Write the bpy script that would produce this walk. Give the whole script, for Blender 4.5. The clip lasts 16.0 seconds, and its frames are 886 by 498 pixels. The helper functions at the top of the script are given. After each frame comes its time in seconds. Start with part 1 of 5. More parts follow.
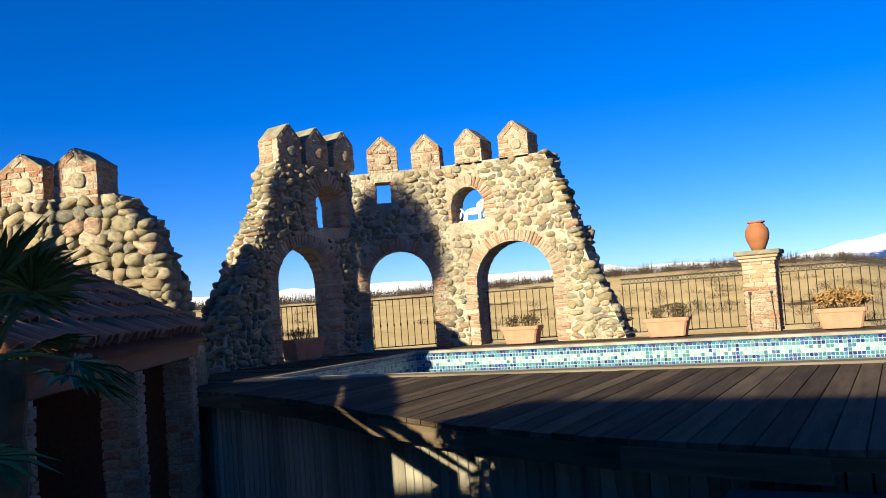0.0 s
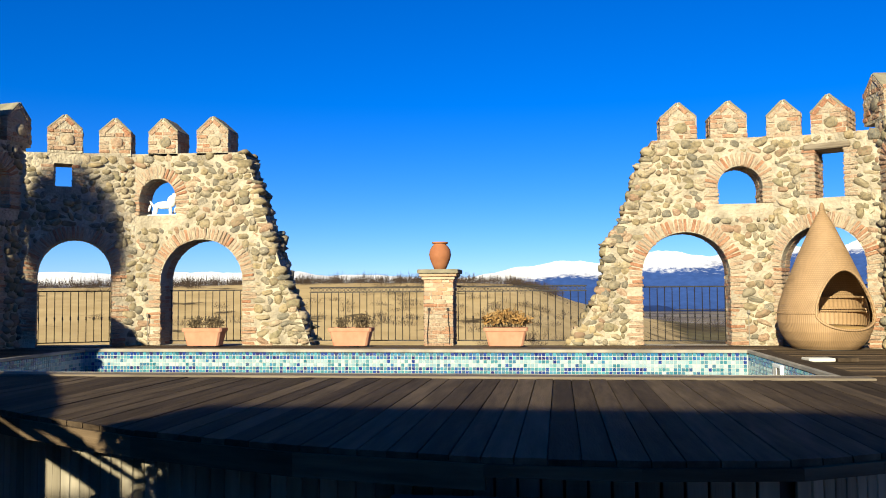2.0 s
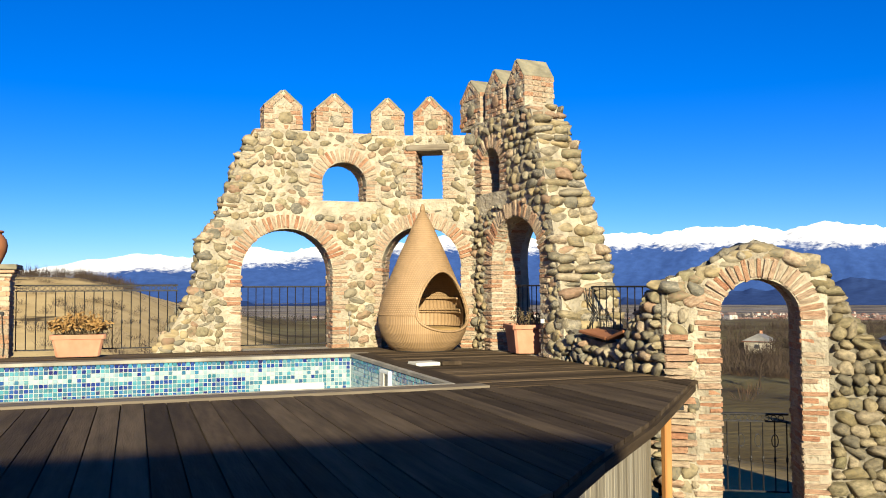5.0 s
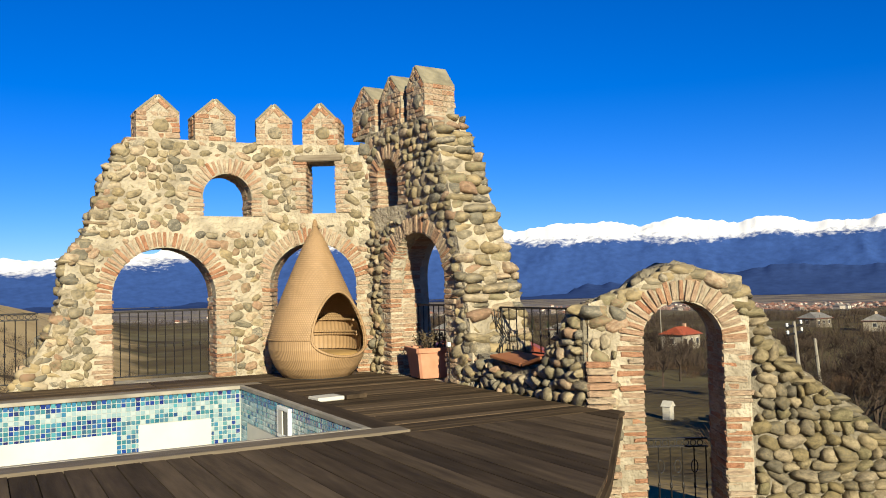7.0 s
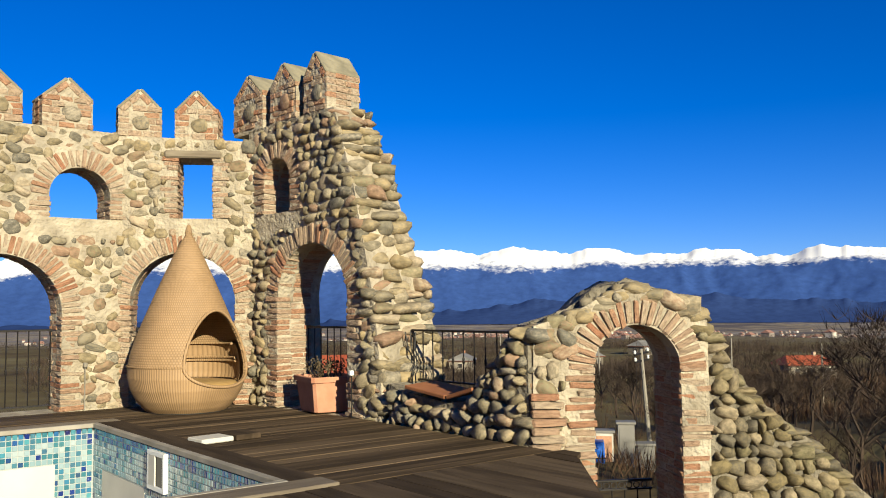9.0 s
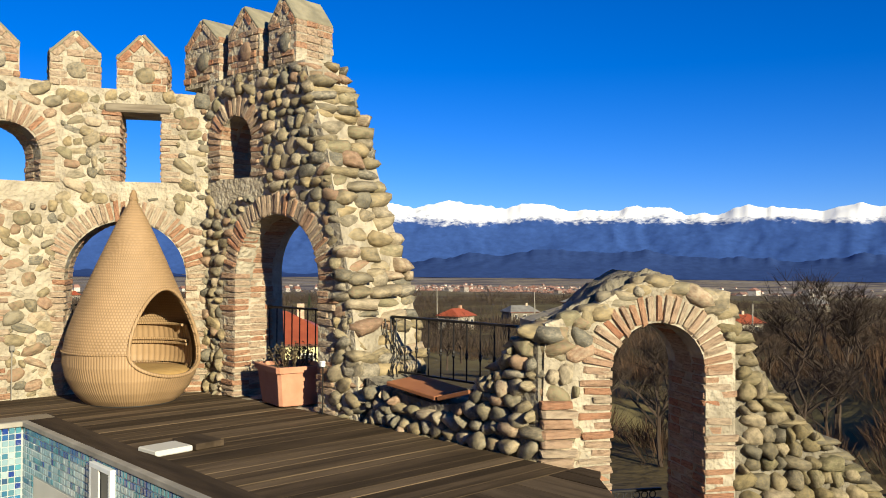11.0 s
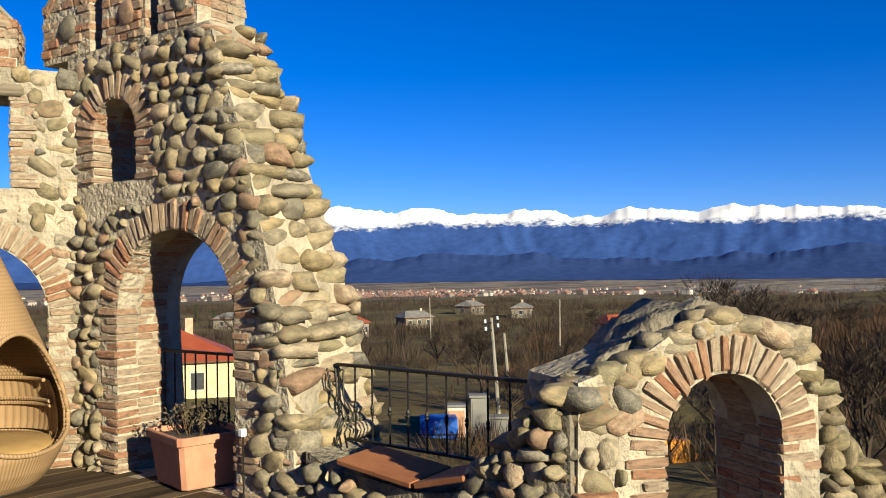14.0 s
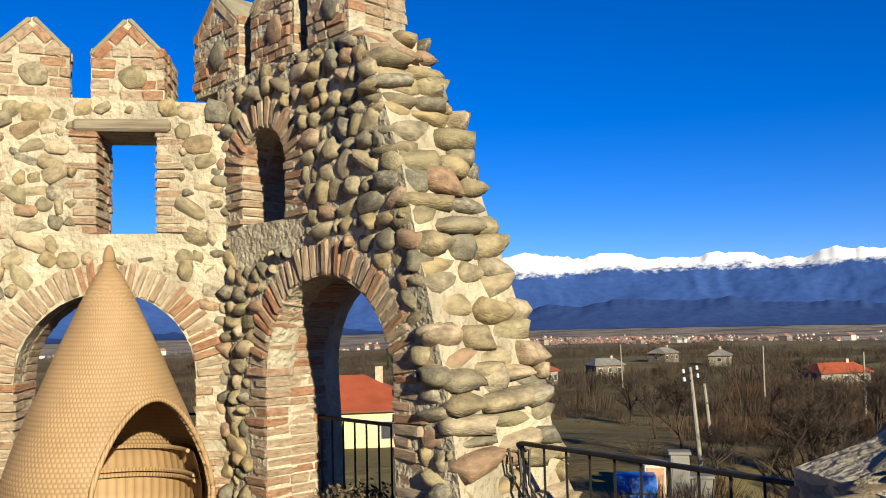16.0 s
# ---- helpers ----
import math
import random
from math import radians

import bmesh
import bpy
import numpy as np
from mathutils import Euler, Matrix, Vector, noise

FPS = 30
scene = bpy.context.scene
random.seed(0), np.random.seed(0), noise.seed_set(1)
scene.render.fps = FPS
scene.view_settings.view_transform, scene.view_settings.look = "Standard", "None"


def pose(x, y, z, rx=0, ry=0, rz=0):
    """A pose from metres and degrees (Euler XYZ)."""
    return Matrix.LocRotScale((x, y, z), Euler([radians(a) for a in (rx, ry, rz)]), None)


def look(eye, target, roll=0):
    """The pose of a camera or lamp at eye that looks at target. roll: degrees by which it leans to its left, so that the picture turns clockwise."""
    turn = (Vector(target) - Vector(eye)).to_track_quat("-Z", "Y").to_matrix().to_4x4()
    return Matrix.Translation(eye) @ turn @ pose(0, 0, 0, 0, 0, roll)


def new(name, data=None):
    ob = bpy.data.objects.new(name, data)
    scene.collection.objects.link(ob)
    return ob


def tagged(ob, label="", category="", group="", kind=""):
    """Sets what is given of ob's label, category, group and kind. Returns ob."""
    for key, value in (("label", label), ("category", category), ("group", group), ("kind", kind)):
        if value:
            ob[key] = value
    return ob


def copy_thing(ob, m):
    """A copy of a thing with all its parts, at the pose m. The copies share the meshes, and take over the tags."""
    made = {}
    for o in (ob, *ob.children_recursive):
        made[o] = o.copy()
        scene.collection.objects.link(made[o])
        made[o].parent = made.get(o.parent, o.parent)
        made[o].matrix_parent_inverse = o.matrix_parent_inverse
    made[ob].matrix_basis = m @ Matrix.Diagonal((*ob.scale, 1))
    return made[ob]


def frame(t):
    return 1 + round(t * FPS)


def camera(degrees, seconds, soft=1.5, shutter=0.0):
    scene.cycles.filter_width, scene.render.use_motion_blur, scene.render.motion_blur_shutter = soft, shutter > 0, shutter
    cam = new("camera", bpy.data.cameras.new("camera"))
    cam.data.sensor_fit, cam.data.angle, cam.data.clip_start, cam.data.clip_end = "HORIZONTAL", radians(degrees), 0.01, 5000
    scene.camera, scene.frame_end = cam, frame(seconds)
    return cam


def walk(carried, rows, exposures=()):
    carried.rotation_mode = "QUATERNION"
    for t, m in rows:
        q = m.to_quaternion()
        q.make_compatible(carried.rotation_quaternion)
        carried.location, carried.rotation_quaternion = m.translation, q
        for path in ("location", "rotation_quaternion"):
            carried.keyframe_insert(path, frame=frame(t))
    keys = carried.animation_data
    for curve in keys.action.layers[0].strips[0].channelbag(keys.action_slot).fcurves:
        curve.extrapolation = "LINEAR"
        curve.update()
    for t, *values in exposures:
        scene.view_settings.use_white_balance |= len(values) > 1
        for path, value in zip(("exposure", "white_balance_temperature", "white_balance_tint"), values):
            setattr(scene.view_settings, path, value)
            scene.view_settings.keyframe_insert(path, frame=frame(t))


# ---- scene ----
cam = camera(53.9, 16.0, soft=1.0)
# seconds, eye, a point looked at, lean to the left
PATH = [
    (0, (1.271, 0.175, 0.844), (0.347, 1.945, 0.965), -4.3),
    (0.5, (1.284, 0.16, 0.847), (0.475, 1.986, 0.956), -4.1),
    (1, (1.283, 0.161, 0.847), (0.66, 2.058, 0.962), -2.3),
    (1.5, (1.286, 0.161, 0.848), (0.848, 2.108, 0.981), -0.7),
    (2, (1.295, 0.149, 0.849), (1.031, 2.129, 0.955), -0.4),
    (2.5, (1.254, 0.226, 0.835), (1.173, 2.223, 0.897), -0.3),
    (3, (1.243, 0.407, 0.838), (1.317, 2.405, 0.899), -0.3),
    (3.5, (1.095, 0.633, 0.743), (1.373, 2.612, 0.835), -0.7),
    (4, (1.129, 0.863, 0.793), (1.598, 2.805, 0.89), -0.6),
    (4.2, (1.144, 1.007, 0.81), (1.647, 2.94, 0.91), -0.4),
    (6.3, (1.119, 1.839, 1.223), (1.976, 3.646, 1.28), -0.7),
    (6.5, (1.08, 1.937, 1.246), (1.929, 3.747, 1.31), -0.7),
    (7, (1.045, 2.279, 1.25), (1.987, 4.041, 1.331), -1.4),
    (7.5, (1.105, 2.659, 1.238), (2.18, 4.342, 1.35), -2.4),
    (8, (1.159, 3.074, 1.221), (2.222, 4.764, 1.338), -2.7),
    (8.5, (1.072, 3.498, 1.203), (2.196, 5.148, 1.326), -1.7),
    (9, (1.127, 3.917, 1.189), (2.373, 5.477, 1.323), -0.6),
    (9.2, (1.189, 4.094, 1.181), (2.455, 5.636, 1.326), -0.3),
    (11.3, (1.464, 5.185, 1.58), (2.833, 6.643, 1.587), 0.2),
    (11.5, (1.504, 5.278, 1.631), (2.873, 6.736, 1.627), -0.2),
    (12, (1.59, 5.535, 1.683), (2.996, 6.958, 1.656), -1.1),
    (12.5, (1.743, 5.89, 1.713), (3.224, 7.234, 1.704), -1.7),
    (13, (2.008, 6.211, 1.674), (3.499, 7.544, 1.681), -1.2),
    (13.5, (2.26, 6.57, 1.662), (3.75, 7.904, 1.666), -0.3),
    (14, (2.473, 6.937, 1.658), (4.006, 8.221, 1.694), -0.8),
    (14.5, (2.841, 7.186, 1.629), (4.34, 8.505, 1.742), -1.3),
    (15, (3.064, 7.443, 1.662), (4.485, 8.843, 1.803), -0.8),
    (15.5, (3.227, 7.74, 1.69), (4.582, 9.203, 1.852), -1.2),
    (16, (3.415, 7.892, 1.684), (4.639, 9.466, 1.835), -1.4),
]
walk(cam, [(t, look(eye, target, roll)) for t, eye, target, roll in PATH], [(0, 1.33), (1.5, 1.15), (3.5, 1.3), (4.2, 1.3), (6.5, 0.97), (9, 0.95), (12, 1.06), (16, 1.06)])

# ---- light ----
SUN_AZ, SUN_EL = 11.5, 18.5
way = Vector((math.sin(radians(SUN_AZ)) * math.cos(radians(SUN_EL)), math.cos(radians(SUN_AZ)) * math.cos(radians(SUN_EL)), -math.sin(radians(SUN_EL))))
world = bpy.data.worlds.new("world")
scene.world = world
world.use_nodes = True
wt = world.node_tree
sky = wt.nodes.new("ShaderNodeTexSky")
sky.sky_type, sky.sun_disc = "NISHITA", False
sky.sun_elevation, sky.sun_rotation = radians(SUN_EL), radians(180 + SUN_AZ)
sky.altitude, sky.air_density, sky.dust_density, sky.ozone_density = 600, 0.8, 0.0, 4.0
sat = wt.nodes.new("ShaderNodeHueSaturation")
sat.inputs["Saturation"].default_value = 1.35
wt.links.new(sky.outputs[0], sat.inputs["Color"])
tint = wt.nodes.new("ShaderNodeMix")
tint.data_type, tint.blend_type = "RGBA", "MULTIPLY"
tint.inputs[0].default_value = 1.0
tint.inputs[7].default_value = (0.75, 0.84, 1.3, 1)
wt.links.new(sat.outputs[0], tint.inputs[6])
wt.links.new(tint.outputs[2], wt.nodes["Background"].inputs[0])
wt.nodes["Background"].inputs[1].default_value = 0.0515
sun = new("sun", bpy.data.lights.new("sun", "SUN"))
sun.data.energy, sun.data.angle, sun.data.color = 5.6, radians(0.6), (0.96, 0.89, 0.64)
sun.matrix_world = look((0, 0, 30), Vector((0, 0, 30)) + way)


# ---- materials ----
def ramp_node(nt, stops):
    n = nt.nodes.new("ShaderNodeValToRGB")
    e = n.color_ramp.elements
    while len(e) < len(stops):
        e.new(0.5)
    for el, (p, c) in zip(e, stops):
        el.position, el.color = p, (*c, 1)
    return n


def material(name, stops, rough=0.85, scale=8.0, detail=6.0, stretch=(1, 1, 1), piece=0.0, bump=0.3, bump_scale=40.0, metal=0.0, dirt=0.0, spec=0.3, dist=0.01, coords="Object"):
    """Colour from a ramp over noise at two scales, mixed with a random value for each piece; fine relief."""
    m = bpy.data.materials.new(name)
    m.use_nodes = True
    nt = m.node_tree
    bsdf = nt.nodes["Principled BSDF"]
    tc = nt.nodes.new("ShaderNodeTexCoord")
    mp = nt.nodes.new("ShaderNodeMapping")
    mp.inputs["Scale"].default_value = stretch
    nt.links.new(tc.outputs[coords], mp.inputs[0])
    vec = mp.outputs[0]
    if piece:
        oi = nt.nodes.new("ShaderNodeObjectInfo")
        ge = nt.nodes.new("ShaderNodeNewGeometry")
        add = nt.nodes.new("ShaderNodeMath")
        add.operation = "ADD"
        nt.links.new(oi.outputs["Random"], add.inputs[0])
        nt.links.new(ge.outputs["Random Per Island"], add.inputs[1])
        fr = nt.nodes.new("ShaderNodeMath")
        fr.operation = "FRACT"
        nt.links.new(add.outputs[0], fr.inputs[0])
        off = nt.nodes.new("ShaderNodeVectorMath")
        off.operation = "ADD"
        sc = nt.nodes.new("ShaderNodeVectorMath")
        sc.operation = "SCALE"
        sc.inputs[0].default_value = (37.0, 51.0, 23.0)
        nt.links.new(fr.outputs[0], sc.inputs["Scale"])
        nt.links.new(vec, off.inputs[0])
        nt.links.new(sc.outputs[0], off.inputs[1])
        vec = off.outputs[0]
    n1 = nt.nodes.new("ShaderNodeTexNoise")
    n1.inputs["Scale"].default_value, n1.inputs["Detail"].default_value = scale, detail
    n2 = nt.nodes.new("ShaderNodeTexNoise")
    n2.inputs["Scale"].default_value, n2.inputs["Detail"].default_value = bump_scale, 5.0
    nt.links.new(vec, n1.inputs["Vector"])
    nt.links.new(vec, n2.inputs["Vector"])
    fac = n1.outputs["Fac"]
    if piece:
        mx = nt.nodes.new("ShaderNodeMix")
        mx.inputs[0].default_value = piece
        nt.links.new(n1.outputs["Fac"], mx.inputs[2])
        nt.links.new(fr.outputs[0], mx.inputs[3])
        fac = mx.outputs[0]
    rm = ramp_node(nt, stops)
    nt.links.new(fac, rm.inputs[0])
    col = rm.outputs[0]
    if dirt:
        n3 = nt.nodes.new("ShaderNodeTexNoise")
        n3.inputs["Scale"].default_value, n3.inputs["Detail"].default_value = scale * 0.35, 8.0
        nt.links.new(vec, n3.inputs["Vector"])
        mr = nt.nodes.new("ShaderNodeMapRange")
        mr.inputs[1].default_value, mr.inputs[2].default_value = 0.42, 0.7
        mr.inputs[3].default_value, mr.inputs[4].default_value = 1.0, 1.0 - dirt
        nt.links.new(n3.outputs["Fac"], mr.inputs[0])
        mu = nt.nodes.new("ShaderNodeMix")
        mu.data_type, mu.blend_type = "RGBA", "MULTIPLY"
        mu.inputs[0].default_value = 1.0
        nt.links.new(col, mu.inputs[6])
        nt.links.new(mr.outputs[0], mu.inputs[7])
        col = mu.outputs[2]
    nt.links.new(col, bsdf.inputs["Base Color"])
    bsdf.inputs["Roughness"].default_value = rough
    bsdf.inputs["Metallic"].default_value = metal
    bsdf.inputs["Specular IOR Level"].default_value = spec
    if bump:
        bp = nt.nodes.new("ShaderNodeBump")
        bp.inputs["Strength"].default_value, bp.inputs["Distance"].default_value = bump, dist
        nt.links.new(n2.outputs["Fac"], bp.inputs["Height"])
        nt.links.new(bp.outputs[0], bsdf.inputs["Normal"])
    return m


M_MORTAR = material("lime_mortar", [(0.2, (0.25, 0.203, 0.145)), (0.5, (0.36, 0.305, 0.225)), (0.8, (0.445, 0.388, 0.295))], 0.95, 6, bump=1.0, bump_scale=20, dirt=0.45, dist=0.05)
M_STONE = material("river_stone", [(0.04, (0.077, 0.068, 0.051)), (0.13, (0.237, 0.185, 0.106)), (0.22, (0.138, 0.124, 0.095)), (0.32, (0.292, 0.219, 0.117)), (0.42, (0.194, 0.164, 0.114)), (0.52, (0.357, 0.284, 0.192)), (0.60, (0.245, 0.146, 0.093)), (0.68, (0.189, 0.164, 0.097)), (0.76, (0.305, 0.239, 0.149)), (0.85, (0.120, 0.110, 0.088)), (0.96, (0.391, 0.320, 0.227))], 0.85, 7, piece=0.82, bump=0.5, bump_scale=14, dirt=0.5, dist=0.02)
# Olive lichened stones, darkened further to carry the shoulder wall's grazing shade.
M_LICHEN_SHADED = material("lichened_shaded_stone", [(0.05, (0.07, 0.06, 0.045)), (0.2, (0.185, 0.142, 0.07)), (0.35, (0.11, 0.095, 0.07)), (0.5, (0.245, 0.19, 0.11)), (0.65, (0.135, 0.115, 0.06)), (0.8, (0.29, 0.228, 0.145)), (0.95, (0.1, 0.087, 0.066))], 0.9, 7, piece=0.75, bump=0.6, bump_scale=14, dirt=0.5, dist=0.025)
M_CEMENT = material("grey_cement", [(0.25, (0.115, 0.098, 0.072)), (0.5, (0.175, 0.15, 0.112)), (0.8, (0.25, 0.215, 0.162))], 0.95, 7, bump=1.0, bump_scale=22, dirt=0.45, dist=0.05)
M_BRICK = material("old_brick", [(0.08, (0.35, 0.14, 0.075)), (0.25, (0.40, 0.22, 0.13)), (0.45, (0.395, 0.265, 0.178)), (0.68, (0.42, 0.305, 0.208)), (0.92, (0.46, 0.36, 0.26))], 0.92, 9, piece=0.7, bump=0.8, bump_scale=40, dirt=0.45, dist=0.02)
M_CAP = material("weathered_cap", [(0.3, (0.141, 0.127, 0.091)), (0.7, (0.253, 0.218, 0.147))], 0.95, 7, bump=0.8, bump_scale=30, dirt=0.4)
M_DECK = material("weathered_deck", [(0.25, (0.033, 0.022, 0.0135)), (0.5, (0.06, 0.041, 0.026)), (0.75, (0.102, 0.072, 0.046))], 0.9, 3.5, stretch=(6, 0.6, 6), piece=0.45, bump=0.5, bump_scale=14, dirt=0.45, spec=0.1)
M_DECKX = material("weathered_deck_across", [(0.25, (0.041, 0.027, 0.0155)), (0.5, (0.076, 0.051, 0.03)), (0.75, (0.121, 0.083, 0.05))], 0.9, 3.5, stretch=(0.6, 6, 6), piece=0.45, bump=0.5, bump_scale=14, dirt=0.45, spec=0.1)
M_CLAD = material("grey_cladding", [(0.25, (0.154, 0.128, 0.09)), (0.6, (0.256, 0.218, 0.16)), (0.85, (0.333, 0.294, 0.23))], 0.85, 3, stretch=(6, 6, 0.5), piece=0.5, bump=0.4, bump_scale=14, dirt=0.3)
M_POST = material("varnished_post", [(0.3, (0.269, 0.109, 0.032)), (0.7, (0.371, 0.173, 0.058))], 0.5, 4, stretch=(6, 6, 0.5), bump=0.2)
M_COPE = material("coping_wood", [(0.3, (0.102, 0.077, 0.054)), (0.7, (0.192, 0.154, 0.109))], 0.75, 4, stretch=(0.6, 6, 6), piece=0.3, bump=0.3, dirt=0.3)
M_WHITE = material("pool_render", [(0.3, (0.43, 0.405, 0.36)), (0.7, (0.51, 0.485, 0.43))], 0.6, 2, bump=0.1, dirt=0.15)
M_TRIM = material("worn_pool_edge", [(0.3, (0.2, 0.175, 0.14)), (0.7, (0.33, 0.3, 0.25))], 0.8, 3, bump=0.2, dirt=0.4)
M_GROUT = material("grout", [(0.3, (0.25, 0.27, 0.265)), (0.7, (0.31, 0.33, 0.315))], 0.7, 9, bump=0.1)
M_PALE = material("pale_mosaic", [(0.1, (0.15, 0.24, 0.27)), (0.5, (0.21, 0.29, 0.31)), (0.9, (0.29, 0.34, 0.345))], 0.25, 30, piece=0.9, bump=0.05, spec=0.5)
M_AQUA = material("aqua_mosaic", [(0.05, (0.015, 0.09, 0.13)), (0.3, (0.04, 0.15, 0.18)), (0.5, (0.022, 0.09, 0.17)), (0.7, (0.08, 0.2, 0.215)), (0.92, (0.015, 0.045, 0.13))], 0.2, 30, piece=0.9, bump=0.05, spec=0.5)
M_BLUE = material("blue_mosaic", [(0.05, (0.006, 0.013, 0.1)), (0.3, (0.014, 0.04, 0.18)), (0.5, (0.025, 0.12, 0.225)), (0.7, (0.06, 0.22, 0.255)), (0.92, (0.015, 0.016, 0.08))], 0.2, 30, piece=0.9, bump=0.05, spec=0.5)
M_TERRA = material("terracotta", [(0.3, (0.36, 0.155, 0.09)), (0.7, (0.44, 0.222, 0.14))], 0.85, 5, bump=0.25, bump_scale=30, dirt=0.2)
M_VASE = material("burnt_terracotta", [(0.3, (0.218, 0.077, 0.032)), (0.7, (0.307, 0.122, 0.051))], 0.8, 4, bump=0.25, dirt=0.25)
M_TILE = material("red_clay_tile", [(0.2, (0.2, 0.07, 0.035)), (0.7, (0.36, 0.15, 0.075))], 0.8, 5, piece=0.4, bump=0.3, dirt=0.3)
M_IRON = material("wrought_iron", [(0.3, (0.01, 0.009, 0.009)), (0.7, (0.024, 0.02, 0.018))], 0.55, 20, bump=0.3, metal=0.4)
M_WICKER = material("wicker", [(0.3, (0.218, 0.122, 0.045)), (0.7, (0.32, 0.192, 0.077))], 0.6, 12, piece=0.3, bump=0.3, bump_scale=60, spec=0.3)
M_CUSHION = material("tan_cushion", [(0.3, (0.294, 0.173, 0.058)), (0.7, (0.358, 0.224, 0.083))], 0.9, 10, bump=0.3, bump_scale=90)
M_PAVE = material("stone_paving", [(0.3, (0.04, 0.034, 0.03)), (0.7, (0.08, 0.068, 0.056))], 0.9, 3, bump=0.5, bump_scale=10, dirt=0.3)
M_TWIG = material("dry_twigs", [(0.3, (0.064, 0.042, 0.022)), (0.7, (0.128, 0.086, 0.045))], 0.95, 10, bump=0)
M_DRY = material("dry_leaves", [(0.2, (0.192, 0.096, 0.029)), (0.8, (0.32, 0.186, 0.064))], 0.9, 10, piece=0.8, bump=0)
M_SHRUB = material("grey_shrub", [(0.2, (0.058, 0.042, 0.026)), (0.8, (0.122, 0.09, 0.048))], 0.95, 10, piece=0.8, bump=0)
M_PALM = material("palm_leaf", [(0.2, (0.05, 0.07, 0.015)), (0.8, (0.15, 0.17, 0.045))], 0.55, 10, piece=0.5, bump=0)
M_BARE = material("bare_branches", [(0.2, (0.023, 0.015, 0.010)), (0.8, (0.050, 0.033, 0.023))], 0.95, 6, piece=0.6, bump=0)
M_RUST = material("rusty_scrub", [(0.2, (0.034, 0.018, 0.009)), (0.8, (0.068, 0.037, 0.02))], 0.95, 6, piece=0.7, bump=0)
M_PLASTER = material("plaster", [(0.3, (0.352, 0.32, 0.269)), (0.7, (0.448, 0.422, 0.371))], 0.9, 3, piece=0.3, bump=0.1, dirt=0.2)
M_YELLOW = material("yellow_plaster", [(0.3, (0.474, 0.397, 0.192)), (0.7, (0.525, 0.461, 0.256))], 0.9, 2, bump=0.1, dirt=0.1)
M_HOUSE = material("grey_brown_render", [(0.3, (0.13, 0.11, 0.085)), (0.7, (0.25, 0.215, 0.17))], 0.95, 1.5, piece=0.6, bump=0.1, dirt=0.3)
M_ROOFRED = material("red_sheet_roof", [(0.3, (0.23, 0.048, 0.019)), (0.7, (0.294, 0.07, 0.029))], 0.6, 1, bump=0.1, dirt=0.2)
M_ROOFGREY = material("grey_sheet_roof", [(0.3, (0.12, 0.112, 0.1)), (0.7, (0.2, 0.187, 0.168))], 0.6, 1, bump=0.1, dirt=0.2)
M_DARK = material("dark_opening", [(0.3, (0.016, 0.016, 0.018)), (0.7, (0.032, 0.032, 0.036))], 0.4, 3, bump=0)
M_POLE = material("grey_pole", [(0.3, (0.16, 0.141, 0.115)), (0.7, (0.243, 0.218, 0.179))], 0.9, 3, stretch=(6, 6, 0.5), bump=0.2)
M_TARP = material("blue_tarpaulin", [(0.3, (0.006, 0.058, 0.288)), (0.7, (0.013, 0.096, 0.397))], 0.45, 3, bump=0.5, bump_scale=5, dist=0.05)
M_VAN = material("orange_van_paint", [(0.3, (0.46, 0.16, 0.01)), (0.7, (0.54, 0.2, 0.015))], 0.35, 2, bump=0, spec=0.5)
M_LION = material("white_plaster_statue", [(0.3, (0.59, 0.574, 0.541)), (0.7, (0.672, 0.656, 0.623))], 0.7, 5, bump=0.2)
M_BEAM = material("grey_lintel_beam", [(0.3, (0.109, 0.083, 0.058)), (0.7, (0.218, 0.179, 0.128))], 0.85, 4, stretch=(0.6, 6, 6), bump=0.5, bump_scale=15)
M_EAVE = material("red_brown_beam", [(0.3, (0.09, 0.029, 0.016)), (0.7, (0.141, 0.048, 0.026))], 0.7, 4, stretch=(0.6, 6, 6), bump=0.3)
M_BLACK = material("black_rubber", [(0.3, (0.01, 0.01, 0.01)), (0.7, (0.024, 0.024, 0.024))], 0.7, 4, bump=0)
M_SOCKET = material("white_socket_plastic", [(0.3, (0.59, 0.59, 0.574)), (0.7, (0.656, 0.656, 0.64))], 0.4, 4, bump=0)


# ---- mesh helpers ----
def to_mesh(name, bm, mat, smooth=False):
    bmesh.ops.recalc_face_normals(bm, faces=bm.faces)
    me = bpy.data.meshes.new(name)
    bm.to_mesh(me)
    bm.free()
    me.materials.append(mat)
    if smooth:
        me.polygons.foreach_set("use_smooth", [True] * len(me.polygons))
    return me


def part(name, bm, mat, parent=None, label="", smooth=False):
    """Link a bmesh (or a ready mesh) as one object, under a thing or a part where one is given."""
    me = bm if isinstance(bm, bpy.types.Mesh) else to_mesh(name, bm, mat, smooth)
    ob = new(name, me)
    ob.parent = parent
    return tagged(ob, label)


def thing(name, m, label, category, group="", kind=""):
    ob = new(name)
    ob.matrix_world = m
    ob.empty_display_size = 0.1
    return tagged(ob, label, category, group, kind)


def box(bm, x0, x1, y0, y1, z0, z1, m=None, bevel=0.0):
    """A box between the given bounds, added to bm, turned by m."""
    r = bmesh.ops.create_cube(bm, size=1.0)
    vs = r["verts"]
    for v in vs:
        v.co = Vector((x0 + (v.co.x + 0.5) * (x1 - x0), y0 + (v.co.y + 0.5) * (y1 - y0), z0 + (v.co.z + 0.5) * (z1 - z0)))
    if bevel:
        es = list({e for v in vs for e in v.link_edges})
        out = bmesh.ops.bevel(bm, geom=es, offset=bevel, segments=1, affect="EDGES")
